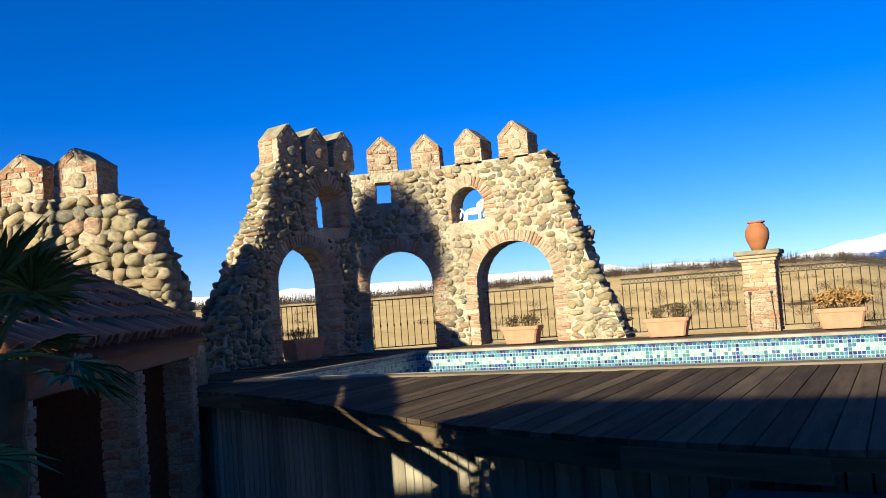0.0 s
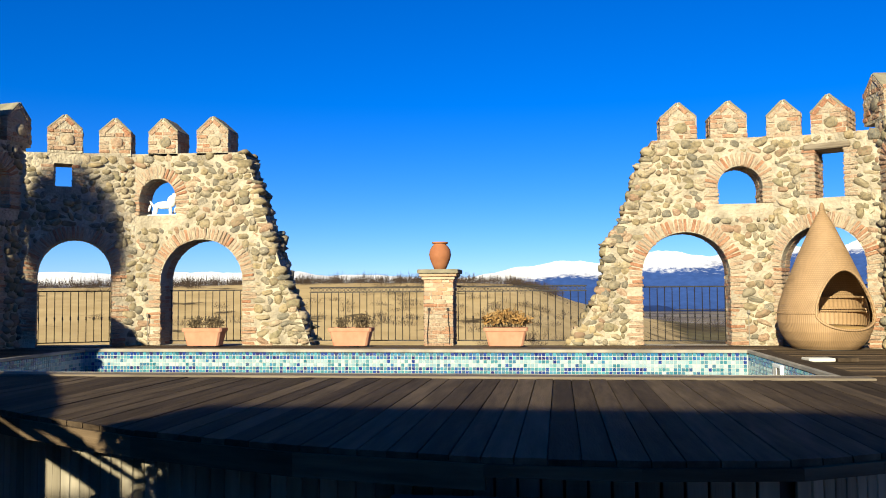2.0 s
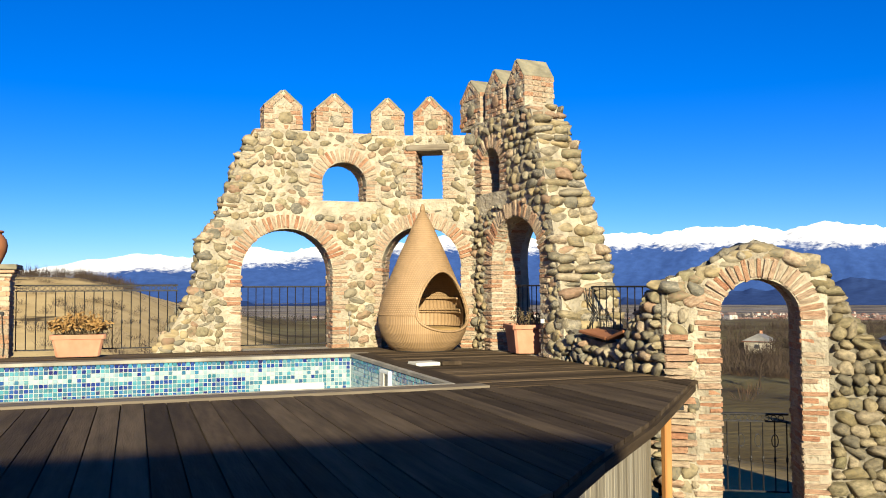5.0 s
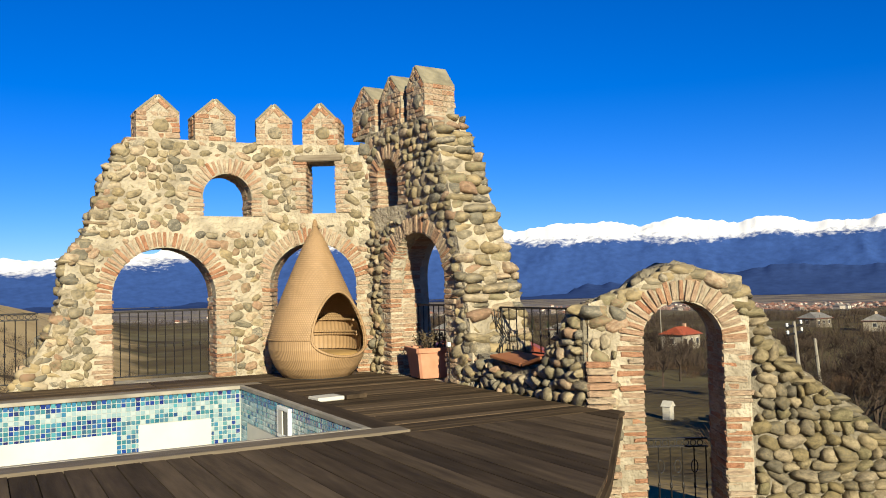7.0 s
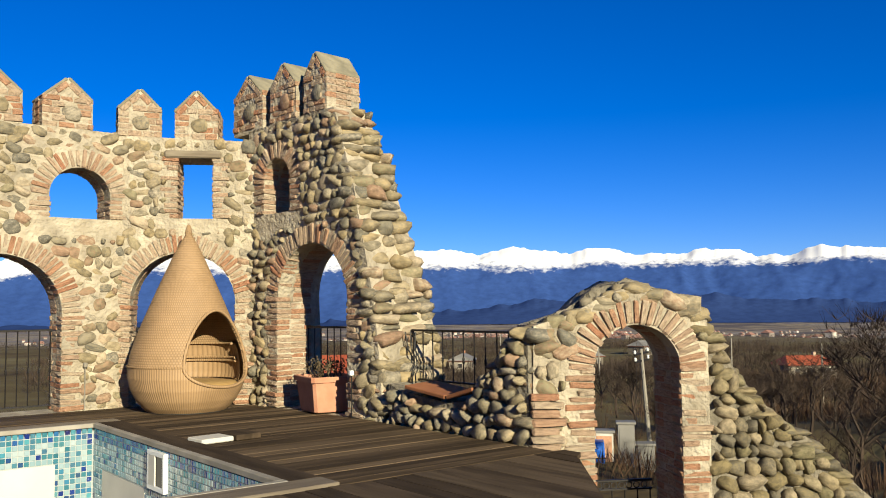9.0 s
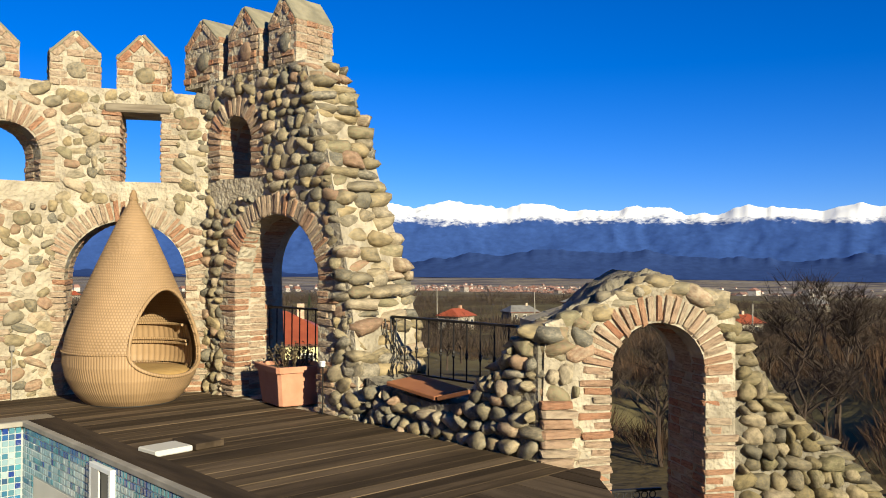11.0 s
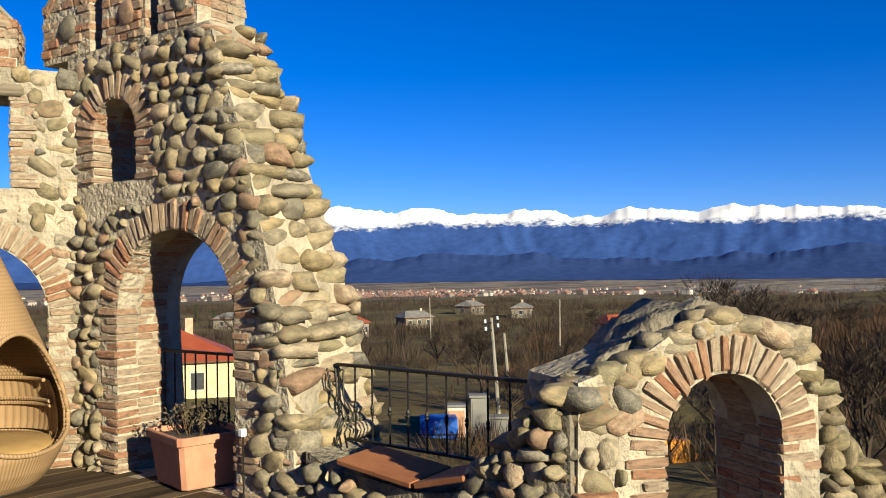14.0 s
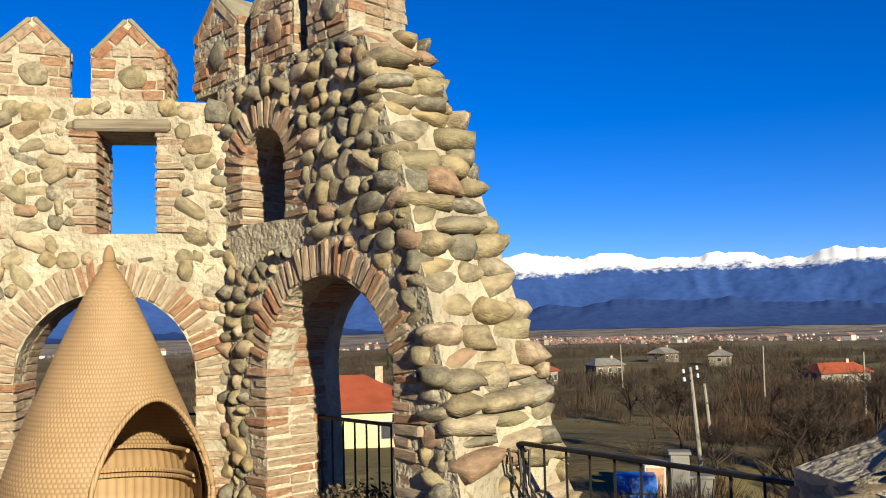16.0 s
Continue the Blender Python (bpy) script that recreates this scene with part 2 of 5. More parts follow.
        vs = list({v for f in out["faces"] for v in f.verts} | {v for v in vs if v.is_valid})
    if m is not None:
        bmesh.ops.transform(bm, matrix=m, verts=[v for v in vs if v.is_valid])
    return bm


def boxed(*a, **k):
    return box(bmesh.new(), *a, **k)


def lathe(bm, profile, n=28, close=True):
    """A turned body from (radius, height) rows."""
    rings = []
    for r, z in profile:
        rings.append([bm.verts.new((r * math.cos(2 * math.pi * i / n), r * math.sin(2 * math.pi * i / n), z)) for i in range(n)])
    for a, b in zip(rings, rings[1:]):
        for i in range(n):
            bm.faces.new((a[i], a[(i + 1) % n], b[(i + 1) % n], b[i]))
    if close:
        bm.faces.new(rings[0][::-1])
        bm.faces.new(rings[-1])
    return bm


def tube(bm, points, r0, r1=None, n=6):
    """A bar along points, tapering from r0 to r1."""
    r1 = r0 if r1 is None else r1
    points = [Vector(p) for p in points]
    rings = []
    for k, p in enumerate(points):
        d = (points[min(k + 1, len(points) - 1)] - points[max(k - 1, 0)]).normalized()
        a = d.orthogonal().normalized()
        b = d.cross(a)
        r = r0 + (r1 - r0) * k / max(1, len(points) - 1)
        ring = [bm.verts.new(p + r * (math.cos(2 * math.pi * i / n) * a + math.sin(2 * math.pi * i / n) * b)) for i in range(n)]
        if rings:
            j = max(range(n), key=lambda s: -sum((ring[i].co - rings[-1][(i + s) % n].co).length for i in range(n)))
            ring = [ring[(i - j) % n] for i in range(n)]
        rings.append(ring)
    for a, b in zip(rings, rings[1:]):
        for i in range(n):
            bm.faces.new((a[i], a[(i + 1) % n], b[(i + 1) % n], b[i]))
    bm.faces.new(rings[0][::-1])
    bm.faces.new(rings[-1])
    return bm


def slab(loops, thick, batter=None):
    """A slab from an outline and its holes in (u, z), from y = 0 back to thick, thicker by batter(u, z)."""
    bm = bmesh.new()
    edges = []
    for loop in loops:
        vs = [bm.verts.new((u, 0, z)) for u, z in loop]
        edges += [bm.edges.new((vs[i], vs[(i + 1) % len(vs)])) for i in range(len(vs))]
    bmesh.ops.triangle_fill(bm, use_beauty=True, use_dissolve=False, edges=edges)
    r = bmesh.ops.extrude_face_region(bm, geom=list(bm.faces))
    for v in r["geom"]:
        if isinstance(v, bmesh.types.BMVert):
            v.co.y = thick + (batter(v.co.x, v.co.z) if batter else 0.0)
    return bm


def arch_loop(o):
    """The outline of an opening: (u0, u1, foot, spring, top); a square one has spring = top."""
    u0, u1, z0, zs, zt = o
    if zs >= zt:
        return [(u0, z0), (u1, z0), (u1, zt), (u0, zt)]
    c, r, h = (u0 + u1) / 2, (u1 - u0) / 2, zt - zs
    return [(u0, z0), (u1, z0)] + [(c + r * math.cos(math.pi * k / 18), zs + h * math.sin(math.pi * k / 18)) for k in range(19)]


def inside(loop, u, z):
    c = False
    for i in range(len(loop)):
        (a, b), (p, q) = loop[i - 1], loop[i]
        if (b > z) != (q > z) and u < a + (z - b) * (p - a) / (q - b):
            c = not c
    return c


def edge_gap(loop, u, z):
    best = 9.0
    for i in range(len(loop)):
        (a, b), (p, q) = loop[i - 1], loop[i]
        d = max(1e-9, (p - a) ** 2 + (q - b) ** 2)
        k = min(1, max(0, ((u - a) * (p - a) + (z - b) * (q - b)) / d))
        best = min(best, math.hypot(u - a - k * (p - a), z - b - k * (q - b)))
    return best


def stone_mesh(k, mat):
    rr = random.Random(k)
    bm = bmesh.new()
    bmesh.ops.create_icosphere(bm, subdivisions=2, radius=1.0)
    off = Vector((rr.uniform(-9, 9), rr.uniform(-9, 9), rr.uniform(-9, 9)))
    e = rr.uniform(0.42, 0.8)
    squash = Vector((1, 1, rr.uniform(0.85, 1.05)))
    cuts = [(Vector((rr.gauss(0, 1), rr.gauss(0, 1) - 0.3, rr.gauss(0, 1))).normalized(), rr.uniform(0.35, 0.47)) for _ in range(7)]
    for v in bm.verts:
        c = Vector([math.copysign(abs(a) ** e, a) for a in v.co])
        c = c * (1 + 0.32 * noise.noise(c * 1.2 + off) + 0.1 * noise.noise(c * 3.1 + off)) * 0.5
        for n, d in cuts:
            over = c.dot(n) - d
            if over > 0:
                c -= n * over * 0.88
        c *= 1.2 + 0.05 * noise.noise(c * 9 + off)
        v.co = Vector((c.x, c.y, c.z * squash.z))
    return to_mesh("stone", bm, mat, True)


def brick_mesh(k):
    rr = random.Random(50 + k)
    bm = bmesh.new()
    bmesh.ops.create_cube(bm, size=1.0)
    bmesh.ops.bevel(bm, geom=list(bm.edges), offset=0.07, segments=1, affect="EDGES")
    for v in bm.verts:
        v.co += Vector((rr.uniform(-0.035, 0.035), rr.uniform(-0.04, 0.04), rr.uniform(-0.05, 0.05)))
    return to_mesh("brick", bm, M_BRICK)


STONES = [stone_mesh(k, M_STONE) for k in range(22)]
LICHENED_SHADED = [stone_mesh(k, M_LICHEN_SHADED) for k in range(22, 34)]
BRICKS = [brick_mesh(k) for k in range(8)]


def pieces(name, meshes, mats, parent, limit=290):
    """Pieces on shared meshes: the first ones objects of their own, the rest joined into one part."""
    rr = random.Random(len(mats))
    for m in mats[:limit]:
        ob = new(name, rr.choice(meshes))
        ob.parent = parent
        ob.matrix_local = m
    if len(mats) > limit:
        verts, faces = [], []
        for m in mats[limit:]:
            me = rr.choice(meshes)
            n = len(verts)
            verts += [m @ v.co for v in me.vertices]
            faces += [[n + i for i in p.vertices] for p in me.polygons]
        me = bpy.data.meshes.new(name + "s")
        me.from_pydata(verts, [], faces)
        me.materials.append(meshes[0].materials[0])
        if meshes[0].polygons[0].use_smooth:
            me.polygons.foreach_set("use_smooth", [True] * len(me.polygons))
        ob = new(name + "s", me)
        ob.parent = parent
        tagged(ob, kind="stuff")


# ---- the ruined walls ----
def smooth(a, b, v):
    k = min(1.0, max(0.0, (v - a) / (b - a)))
    return k * k * (3 - 2 * k)


def wall(name, m, outline, openings, thick, label, ragged=(), batter=None, course=0.15, seed=1, deep_bricks=True, order=None, ends=3, proud=1.0, mortar=None, crown=(), stones=STONES):
    """A rubble wall: mortar core, river stones, brick arches and jambs, jutting stones on the ragged edges (pairs of outline points)."""
    rr = random.Random(seed)
    top = thing(name, m, label, "wall", kind="structure")
    core = part("core", slab([outline] + [arch_loop(o) for o in openings], thick - (0.035 if mortar else 0), batter), mortar or M_MORTAR, top)
    core.matrix_local = pose(0, 0.035 if mortar else 0, 0)
    st, br = [], []

    def put(bucket, u, v, z, su, sv, sz, rx=0, ry=0, rz=0):
        bucket.append(pose(u, v, z, rx, ry, rz) @ Matrix.Diagonal((su, sv, sz, 1)))

    loops = [arch_loop(o) for o in openings]
    rings = [0.225 if (o[1] - o[0]) > 0.5 else 0.15 for o in openings]
    us, zs = [p[0] for p in outline], [p[1] for p in outline]
    z = min(zs)
    while z < max(zs):
        h = course * rr.uniform(0.75, 1.25)
        u = min(us) - rr.uniform(0, 0.2)
        while u < max(us):
            w = course * rr.uniform(0.85, 2.0)
            if rr.random() < 0.25:
                w *= 0.6
            cu, cz = u + w / 2, z + h / 2 + rr.uniform(-0.02, 0.02)
            u += w
            for tw, th, tu, tz in ((w, h, cu, cz), (w * 0.5, h * 0.6, cu - w * 0.22, cz + h * 0.18), (w * 0.45, h * 0.55, cu + w * 0.25, cz - h * 0.2)):
                if not inside(outline, tu, tz) or edge_gap(outline, tu, tz) < 0.05:
                    continue
                if any(inside(lp, tu, tz) or edge_gap(lp, tu, tz) < rg + 0.3 * min(tw, th) for lp, rg in zip(loops, rings)):
                    continue
                put(st, tu, 0.025 + rr.uniform(-0.01, 0.03), tz, tw * rr.uniform(0.9, 1.06), rr.uniform(0.10, 0.17) * proud, th * rr.uniform(0.92, 1.12), rr.uniform(-10, 10), rr.uniform(-32, 32), rr.uniform(-9, 9))
                if tw == w:
                    break
        z += h
    # brick round the openings
    for o, rg in zip(openings, rings):
        u0, u1, z0, zs_, zt = o
        c, r, hh = (u0 + u1) / 2, (u1 - u0) / 2, zt - zs_
        if zs_ < zt:
            n = int(math.pi * (r + 0.08) / 0.066)
            for k in range(n):
                a = math.pi * (k + 0.5) / n
                q = r + rg * 0.5
                put(br, c + q * math.cos(a), 0.094 + rr.uniform(-0.012, 0.008), zs_ + (hh + rg * 0.5) * math.sin(a), rg * rr.uniform(0.85, 1.08), 0.215 + rr.uniform(-0.012, 0.012), 0.052 * rr.uniform(0.8, 1.12), 0, -math.degrees(a) + rr.uniform(-3, 3))
                if deep_bricks:
                    put(br, c + (r + 0.035) * math.cos(a), 0.36 + rr.uniform(-0.01, 0.01), zs_ + (hh + 0.035) * math.sin(a), 0.09, 0.27, 0.055 * rr.uniform(0.85, 1.1), 0, -math.degrees(a) + rr.uniform(-3, 3))
        zz, k = z0, 0
        while zz < zs_ - 0.03:
            ch = rr.uniform(0.056, 0.076)
            for side, ue in ((-1, u0), (1, u1)):
                w = (0.26 if (k + (side > 0)) % 3 else 0.15) * rr.uniform(0.85, 1.15) * (1 if rg > 0.15 else 0.8)
                put(br, ue + side * (w / 2 - 0.012 + rr.uniform(-0.008, 0.008)), 0.092 + rr.uniform(-0.014, 0.012), zz + ch / 2, w, 0.205 + rr.uniform(-0.02, 0.02), ch * rr.uniform(0.68, 0.86), rr.uniform(-2, 2), rr.uniform(-3, 3), rr.uniform(-2, 2))
                v = 0.19
                while v < thick - 0.03 and deep_bricks:
                    d = min(rr.uniform(0.14, 0.26), thick - v)
                    put(br, ue + side * (0.04 + rr.uniform(-0.008, 0.01)), v + d / 2, zz + ch / 2, 0.1, d * 0.95, ch * 0.82, 0, 0, rr.uniform(-2, 2))
                    v += d
            zz += ch
            k += 1
    # jutting stones along the ragged edges
    for i, j in ragged:
        (a, b), (p, q) = outline[i], outline[j]
        d = math.hypot(p - a, q - b)
        s = 0.0
        while s < d:
            h = rr.uniform(0.085, 0.16)
            k = (s + h / 2) / d
            u, zz = a + (p - a) * k, b + (q - b) * k
            nu, nz = (q - b) / d, -(p - a) / d
            out = 1 if not inside(outline, u + nu * 0.05, zz + nz * 0.05) else -1
            tk = thick + (batter(u, zz) if batter else 0.0)
            v = -0.02
            while v < tk - 0.04:
                w = rr.uniform(0.14, 0.24) if (i, j) in crown else min(rr.uniform(0.18, 0.36) * (3 / ends), tk - v + 0.04)
                put(st, u - out * nu * rr.uniform(0.035, 0.115), v + w / 2, zz - out * nz * rr.uniform(0.03, 0.09) + rr.uniform(-0.02, 0.02), rr.uniform(0.19, 0.31), w * 0.98, h * 1.05, rr.uniform(-8, 8), rr.uniform(-8, 8), rr.uniform(-12, 12))
                v += w
                if (i, j) in crown:
                    break
            s += h
    if order:
        st.sort(key=lambda mm: order(mm.translation))
        br.sort(key=lambda mm: order(mm.translation))
    else:
        rr.shuffle(st), rr.shuffle(br)
    pieces("stone", stones, st, top)
    pieces("brick", BRICKS, br, top)
    return top


def merlon(w, h0, h1, depth, parent, m, seed):
    """A gabled brick merlon with a river stone set in its face."""
    rr = random.Random(seed)
    bm = slab([[(-w / 2, -0.05), (w / 2, -0.05), (w / 2, h0), (0, h1), (-w / 2, h0)]], depth)
    body = part("merlon", bm, M_MORTAR, parent)
    body.matrix_local = m
    for side in (-1, 1):
        L = math.hypot(w / 2, h1 - h0)
        a = math.degrees(math.atan2(h1 - h0, w / 2))
        c = part("coping_slab", boxed(-L / 2, L / 2 - 0.012, -0.012, depth + 0.012, -0.012, 0.028, bevel=0.012), M_CAP, body)
        c.matrix_local = pose(side * w / 4, 0, (h0 + h1) / 2 - 0.01, 0, side * a, 0)
    br, z = [], 0.0
    k = 0
    while z < h0 - 0.02:
        ch = rr.uniform(0.068, 0.09)
        u = -w / 2 - 0.008
        row_full = z < 0.07 or z > h0 - 0.1
        while u < w / 2 - 0.03:
            b = min(rr.uniform(0.1, 0.22), w / 2 + 0.008 - u)
            if row_full or u < -w / 2 + 0.12 or u + b > w / 2 - 0.12:
                for v in (0.06, depth - 0.06):
                    br.append(pose(u + b / 2, v + (rr.uniform(-0.012, 0.012)), z + ch / 2, 0, rr.uniform(-2, 2), 0) @ Matrix.Diagonal((b * 0.94, 0.14, ch * 0.84, 1)))
            u += b
        for side in (-1, 1):
            v = 0.13
            while v < depth - 0.14:
                b = min(rr.uniform(0.12, 0.22), depth - 0.13 - v)
                br.append(pose(side * (w / 2 - 0.05 + rr.uniform(-0.008, 0.008)), v + b / 2, z + ch / 2) @ Matrix.Diagonal((0.12, b * 0.94, ch * 0.84, 1)))
                v += b
        z += ch
        k += 1
    for side in (-1, 1):
        for k in range(2):
            t = (k + 0.5) / 2
            a = math.degrees(math.atan2(h1 - h0, w / 2))
            br.append(pose(side * (w / 2 - 0.03 - t * w / 2 * 0.86), 0.05, h0 - 0.035 + t * (h1 - h0) * 0.86, 0, side * a, 0) @ Matrix.Diagonal((w * 0.28, 0.13, 0.07, 1)))
    pieces("brick", BRICKS, br, body)
    sr = [pose(rr.uniform(-0.02, 0.02), 0.01, h0 * 0.52, 0, rr.uniform(-15, 15), 0) @ Matrix.Diagonal((w * 0.36, 0.09, h0 * 0.5, 1))]
    pieces("stone", STONES, sr, body)
    return body


Y_BACK = 14.85
# the tower ruin in the east: three sides of a polygon, each with its arch
b_back = wall("wall_north_east", pose(0, Y_BACK, 0),
              [(1.38, -0.1), (4.79, -0.1), (4.79, 3.4), (2.86, 3.39), (2.66, 3.02), (2.47, 2.52), (2.35, 2.1), (2.08, 1.72), (2.02, 1.2), (1.86, 0.7), (1.62, 0.3)],
              [(2.65, 4.06, 0, 1.16, 1.86), (3.89, 4.60, 2.31, 2.58, 2.93)],
              0.5, "ruined rubble wall with brick arch and merlons", [(3, 4), (4, 5), (5, 6), (6, 7), (7, 8), (8, 9), (9, 10), (10, 0)], seed=3, proud=0.8, course=0.12, order=lambda p: -p.x)
for k, (x0, x1) in enumerate(((2.99, 3.58), (3.80, 4.38))):
    merlon(x1 - x0, 0.36, 0.62, 0.46, b_back, pose((x0 + x1) / 2, 0.02, 3.4), 20 + k)
M_B2, M_B3 = pose(4.75, 14.85, 0, 0, 0, -29.9), pose(6.14, 14.05, 0, 0, 0, -84.16)
b_mid = wall("wall_east_corner", M_B2,
             [(0.0, -0.1), (1.604, -0.1), (1.604, 3.33), (0.0, 3.38)],
             [(0.10, 1.38, 0, 1.27, 1.91), (0.66, 1.10, 2.34, 3.1, 3.1)],
             0.48, "ruined rubble corner wall with brick arch and square window", seed=4, proud=0.8, course=0.12, order=lambda p: -p.x)
merlon(0.52, 0.36, 0.62, 0.44, b_mid, pose(0.19, 0.04, 3.37, 0, 0, 14), 22)
merlon(0.53, 0.36, 0.64, 0.60, b_mid, pose(0.885, 0.01, 3.34), 23)
lintel = part("lintel_beam", boxed(0.50, 1.2, -0.05, 0.47, 3.105, 3.2, bevel=0.02), M_BEAM, b_mid, "weathered grey wooden lintel")
b_side = wall("wall_east", M_B3,
              [(-0.12, -0.1), (2.52, -0.1), (2.47, 0.54), (2.36, 1.3), (2.2, 1.9), (2.03, 2.55), (1.83, 3.09), (1.67, 3.5), (-0.12, 3.48)],
              [(0.54, 1.91, 0, 1.28, 1.96), (0.24, 0.80, 2.37, 2.76, 3.05)],
              0.5, "ruined rubble side wall with tall brick arch", [(1, 2), (2, 3), (3, 4), (4, 5), (5, 6), (6, 7)], batter=lambda u, z: (0.2 + 0.28 * smooth(1.7, 2.2, u)) * max(0.0, 1 - z / 3.5), seed=5, proud=1.1, course=0.112, order=lambda p: -p.x)
for k, (u0, u1) in enumerate(((-0.48, 0.2), (0.37, 0.93), (1.09, 1.54))):
    merlon(u1 - u0, 0.43, 0.72, 0.48, b_side, pose((u0 + u1) / 2, 0.0, 3.5), 30 + k)

# the tower ruin in the west, its mirror image with small differences
a_back = wall("wall_north_west", pose(0, Y_BACK, 0),
              [(-6.24, -0.1), (-2.95, -0.1), (-3.15, 0.45), (-3.42, 1.05), (-3.63, 1.7), (-3.82, 2.3), (-4.02, 2.9), (-4.2, 3.4), (-6.24, 3.42)],
              [(-5.74, -4.22, 0, 1.12, 1.87), (-6.16, -5.46, 2.31, 2.58, 2.97)],
              0.5, "ruined rubble wall with brick arch and merlons", [(1, 2), (2, 3), (3, 4), (4, 5), (5, 6), (6, 7)], seed=7, proud=0.8, course=0.12, order=lambda p: -p.x)
for k, (x0, x1) in enumerate(((-5.99, -5.44), (-5.08, -4.5))):
    merlon(x1 - x0, 0.38, 0.64, 0.48, a_back, pose((x0 + x1) / 2, 0.0, 3.42), 40 + k)
M_A2, M_A3 = pose(-7.84, 13.9, 0, 0, 0, 30.08), pose(-8.3, 11.6, 0, 0, 0, 78.69)
a_mid = wall("wall_west_corner", M_A2,
             [(0.0, -0.1), (1.895, -0.1), (1.895, 3.42), (0.0, 3.36)],
             [(0.28, 1.50, 0, 1.25, 1.88), (0.53, 0.83, 2.79, 3.19, 3.19)],
             0.48, "ruined rubble corner wall with brick arch and square window", seed=8, proud=0.8, course=0.12, order=lambda p: p.x)
merlon(0.56, 0.38, 0.64, 0.48, a_mid, pose(0.7, 0.0, 3.42), 42)
merlon(0.54, 0.38, 0.64, 0.46, a_mid, pose(1.52, 0.03, 3.42, 0, 0, -12), 43)
a_side = wall("wall_west", M_A3,
              [(-0.75, -0.1), (2.46, -0.1), (2.46, 3.5), (0.65, 3.51), (0.53, 2.98), (0.29, 2.49), (0.08, 2.1), (-0.08, 1.7), (-0.33, 1.2), (-0.63, 0.7)],
              [(0.53, 1.82, 0, 1.35, 2.02), (1.52, 2.13, 2.36, 2.76, 3.13)],
              0.5, "ruined rubble side wall with tall brick arch", [(3, 4), (4, 5), (5, 6), (6, 7), (7, 8), (8, 9), (9, 0)], batter=lambda u, z: 0.35 * smooth(0.5, 0.0, u) * max(0.0, 1 - z / 3.5), seed=9, proud=1.2, course=0.115, order=lambda p: p.x)
for k, (u0, u1) in enumerate(((0.70, 1.24), (1.36, 1.9), (2.05, 2.57))):
    merlon(u1 - u0, 0.42, 0.70, 0.5, a_side, pose((u0 + u1) / 2, 0.0, 3.51), 50 + k)

# the low gateway and the wall that joins it
c_wall = wall("wall_gateway", pose(7.0, 9.07, 0, 0, 0, -30),
              [(-0.66, -1.4), (1.0, -1.4), (1.0, 1.05), (0.92, 1.2), (0.66, 1.3), (0.32, 1.37), (0.02, 1.27), (-0.25, 1.12), (-0.6, 1.02)],
              [(-0.07, 0.74, -1.4, 0.62, 1.02)],
              0.62, "rubble gateway with an eroded brick arch", [(2, 3), (3, 4), (4, 5), (5, 6), (6, 7), (7, 8), (8, 0)], course=0.15, proud=0.95, seed=11, order=lambda p: -p.z, ends=2, crown=((3, 4), (4, 5), (5, 6), (6, 7), (7, 8)))
low = wall("wall_low", pose(6.4, 0, 0, 0, 0, -90),
           [(-11.5, -0.9), (-9.4, -0.9), (-9.4, 1.0), (-9.6, 0.92), (-9.8, 0.7), (-10.0, 0.5), (-10.2, 0.32), (-10.5, 0.27), (-11.3, 0.33), (-11.5, 0.4)],
           [], 0.62, "low rubble parapet of rounded river stones", [(2, 3), (3, 4), (4, 5), (5, 6)], course=0.112, proud=1.2, seed=13, ends=2, mortar=M_CEMENT, order=lambda p: -p.x)
# the ruin beside the tiled hut
d_wall = wall("wall_south_west", pose(-7.5, 8.25, 0, 0, 0, 17.5),
              [(-4.2, -1.4), (0.75, -1.4), (0.7, 0.4), (0.55, 1.0), (0.42, 1.55), (0.22, 2.1), (-0.2, 2.58), (-4.2, 2.58)],
              [], 0.55, "ruined rubble wall with brick merlons", [(2, 3), (3, 4), (4, 5), (5, 6)], seed=15, proud=1.35, course=0.165, mortar=M_CEMENT, order=lambda p: -p.z)
for k, u in enumerate((-0.72, -1.5, -2.4)):
    merlon(0.62, 0.42, 0.64, 0.5, d_wall, pose(u, 0.0, 2.58), 60 + k)

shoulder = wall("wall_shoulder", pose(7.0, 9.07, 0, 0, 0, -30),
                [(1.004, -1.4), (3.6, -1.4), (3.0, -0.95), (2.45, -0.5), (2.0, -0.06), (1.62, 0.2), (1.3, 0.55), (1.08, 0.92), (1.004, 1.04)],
                [], 0.62, "sloping rubble shoulder wall of rounded stones", [(2, 3), (3, 4), (4, 5), (5, 6), (6, 7), (7, 8)], course=0.125, proud=1.25, seed=12, order=lambda p: -p.z, ends=2, mortar=M_CEMENT, stones=LICHENED_SHADED)
# brick quoin and cement cap on the gateway's pier
rr = random.Random(17)
br, z, k = [], -0.95, 0
while z < 0.4:
    ch = rr.uniform(0.066, 0.08)
    w = (0.24, 0.31)[k % 2] * rr.uniform(0.92, 1.05)
    br.append(pose(-0.645 + w / 2, 0.045, z + ch / 2, 0, rr.uniform(-2, 2), 0) @ Matrix.Diagonal((w, 0.24, ch * 0.84, 1)))
    br.append(pose(-0.58, 0.27, z + ch / 2) @ Matrix.Diagonal((0.24, 0.2, ch * 0.84, 1)))
    z += ch
    k += 1
pieces("brick", BRICKS, br, c_wall)
cem = slab([[(-0.6, 1.03), (-0.25, 1.16), (0.02, 1.33), (0.3, 1.42), (0.62, 1.34), (0.9, 1.2), (0.9, 1.1), (0.3, 1.2), (-0.6, 0.85)]], 0.48)
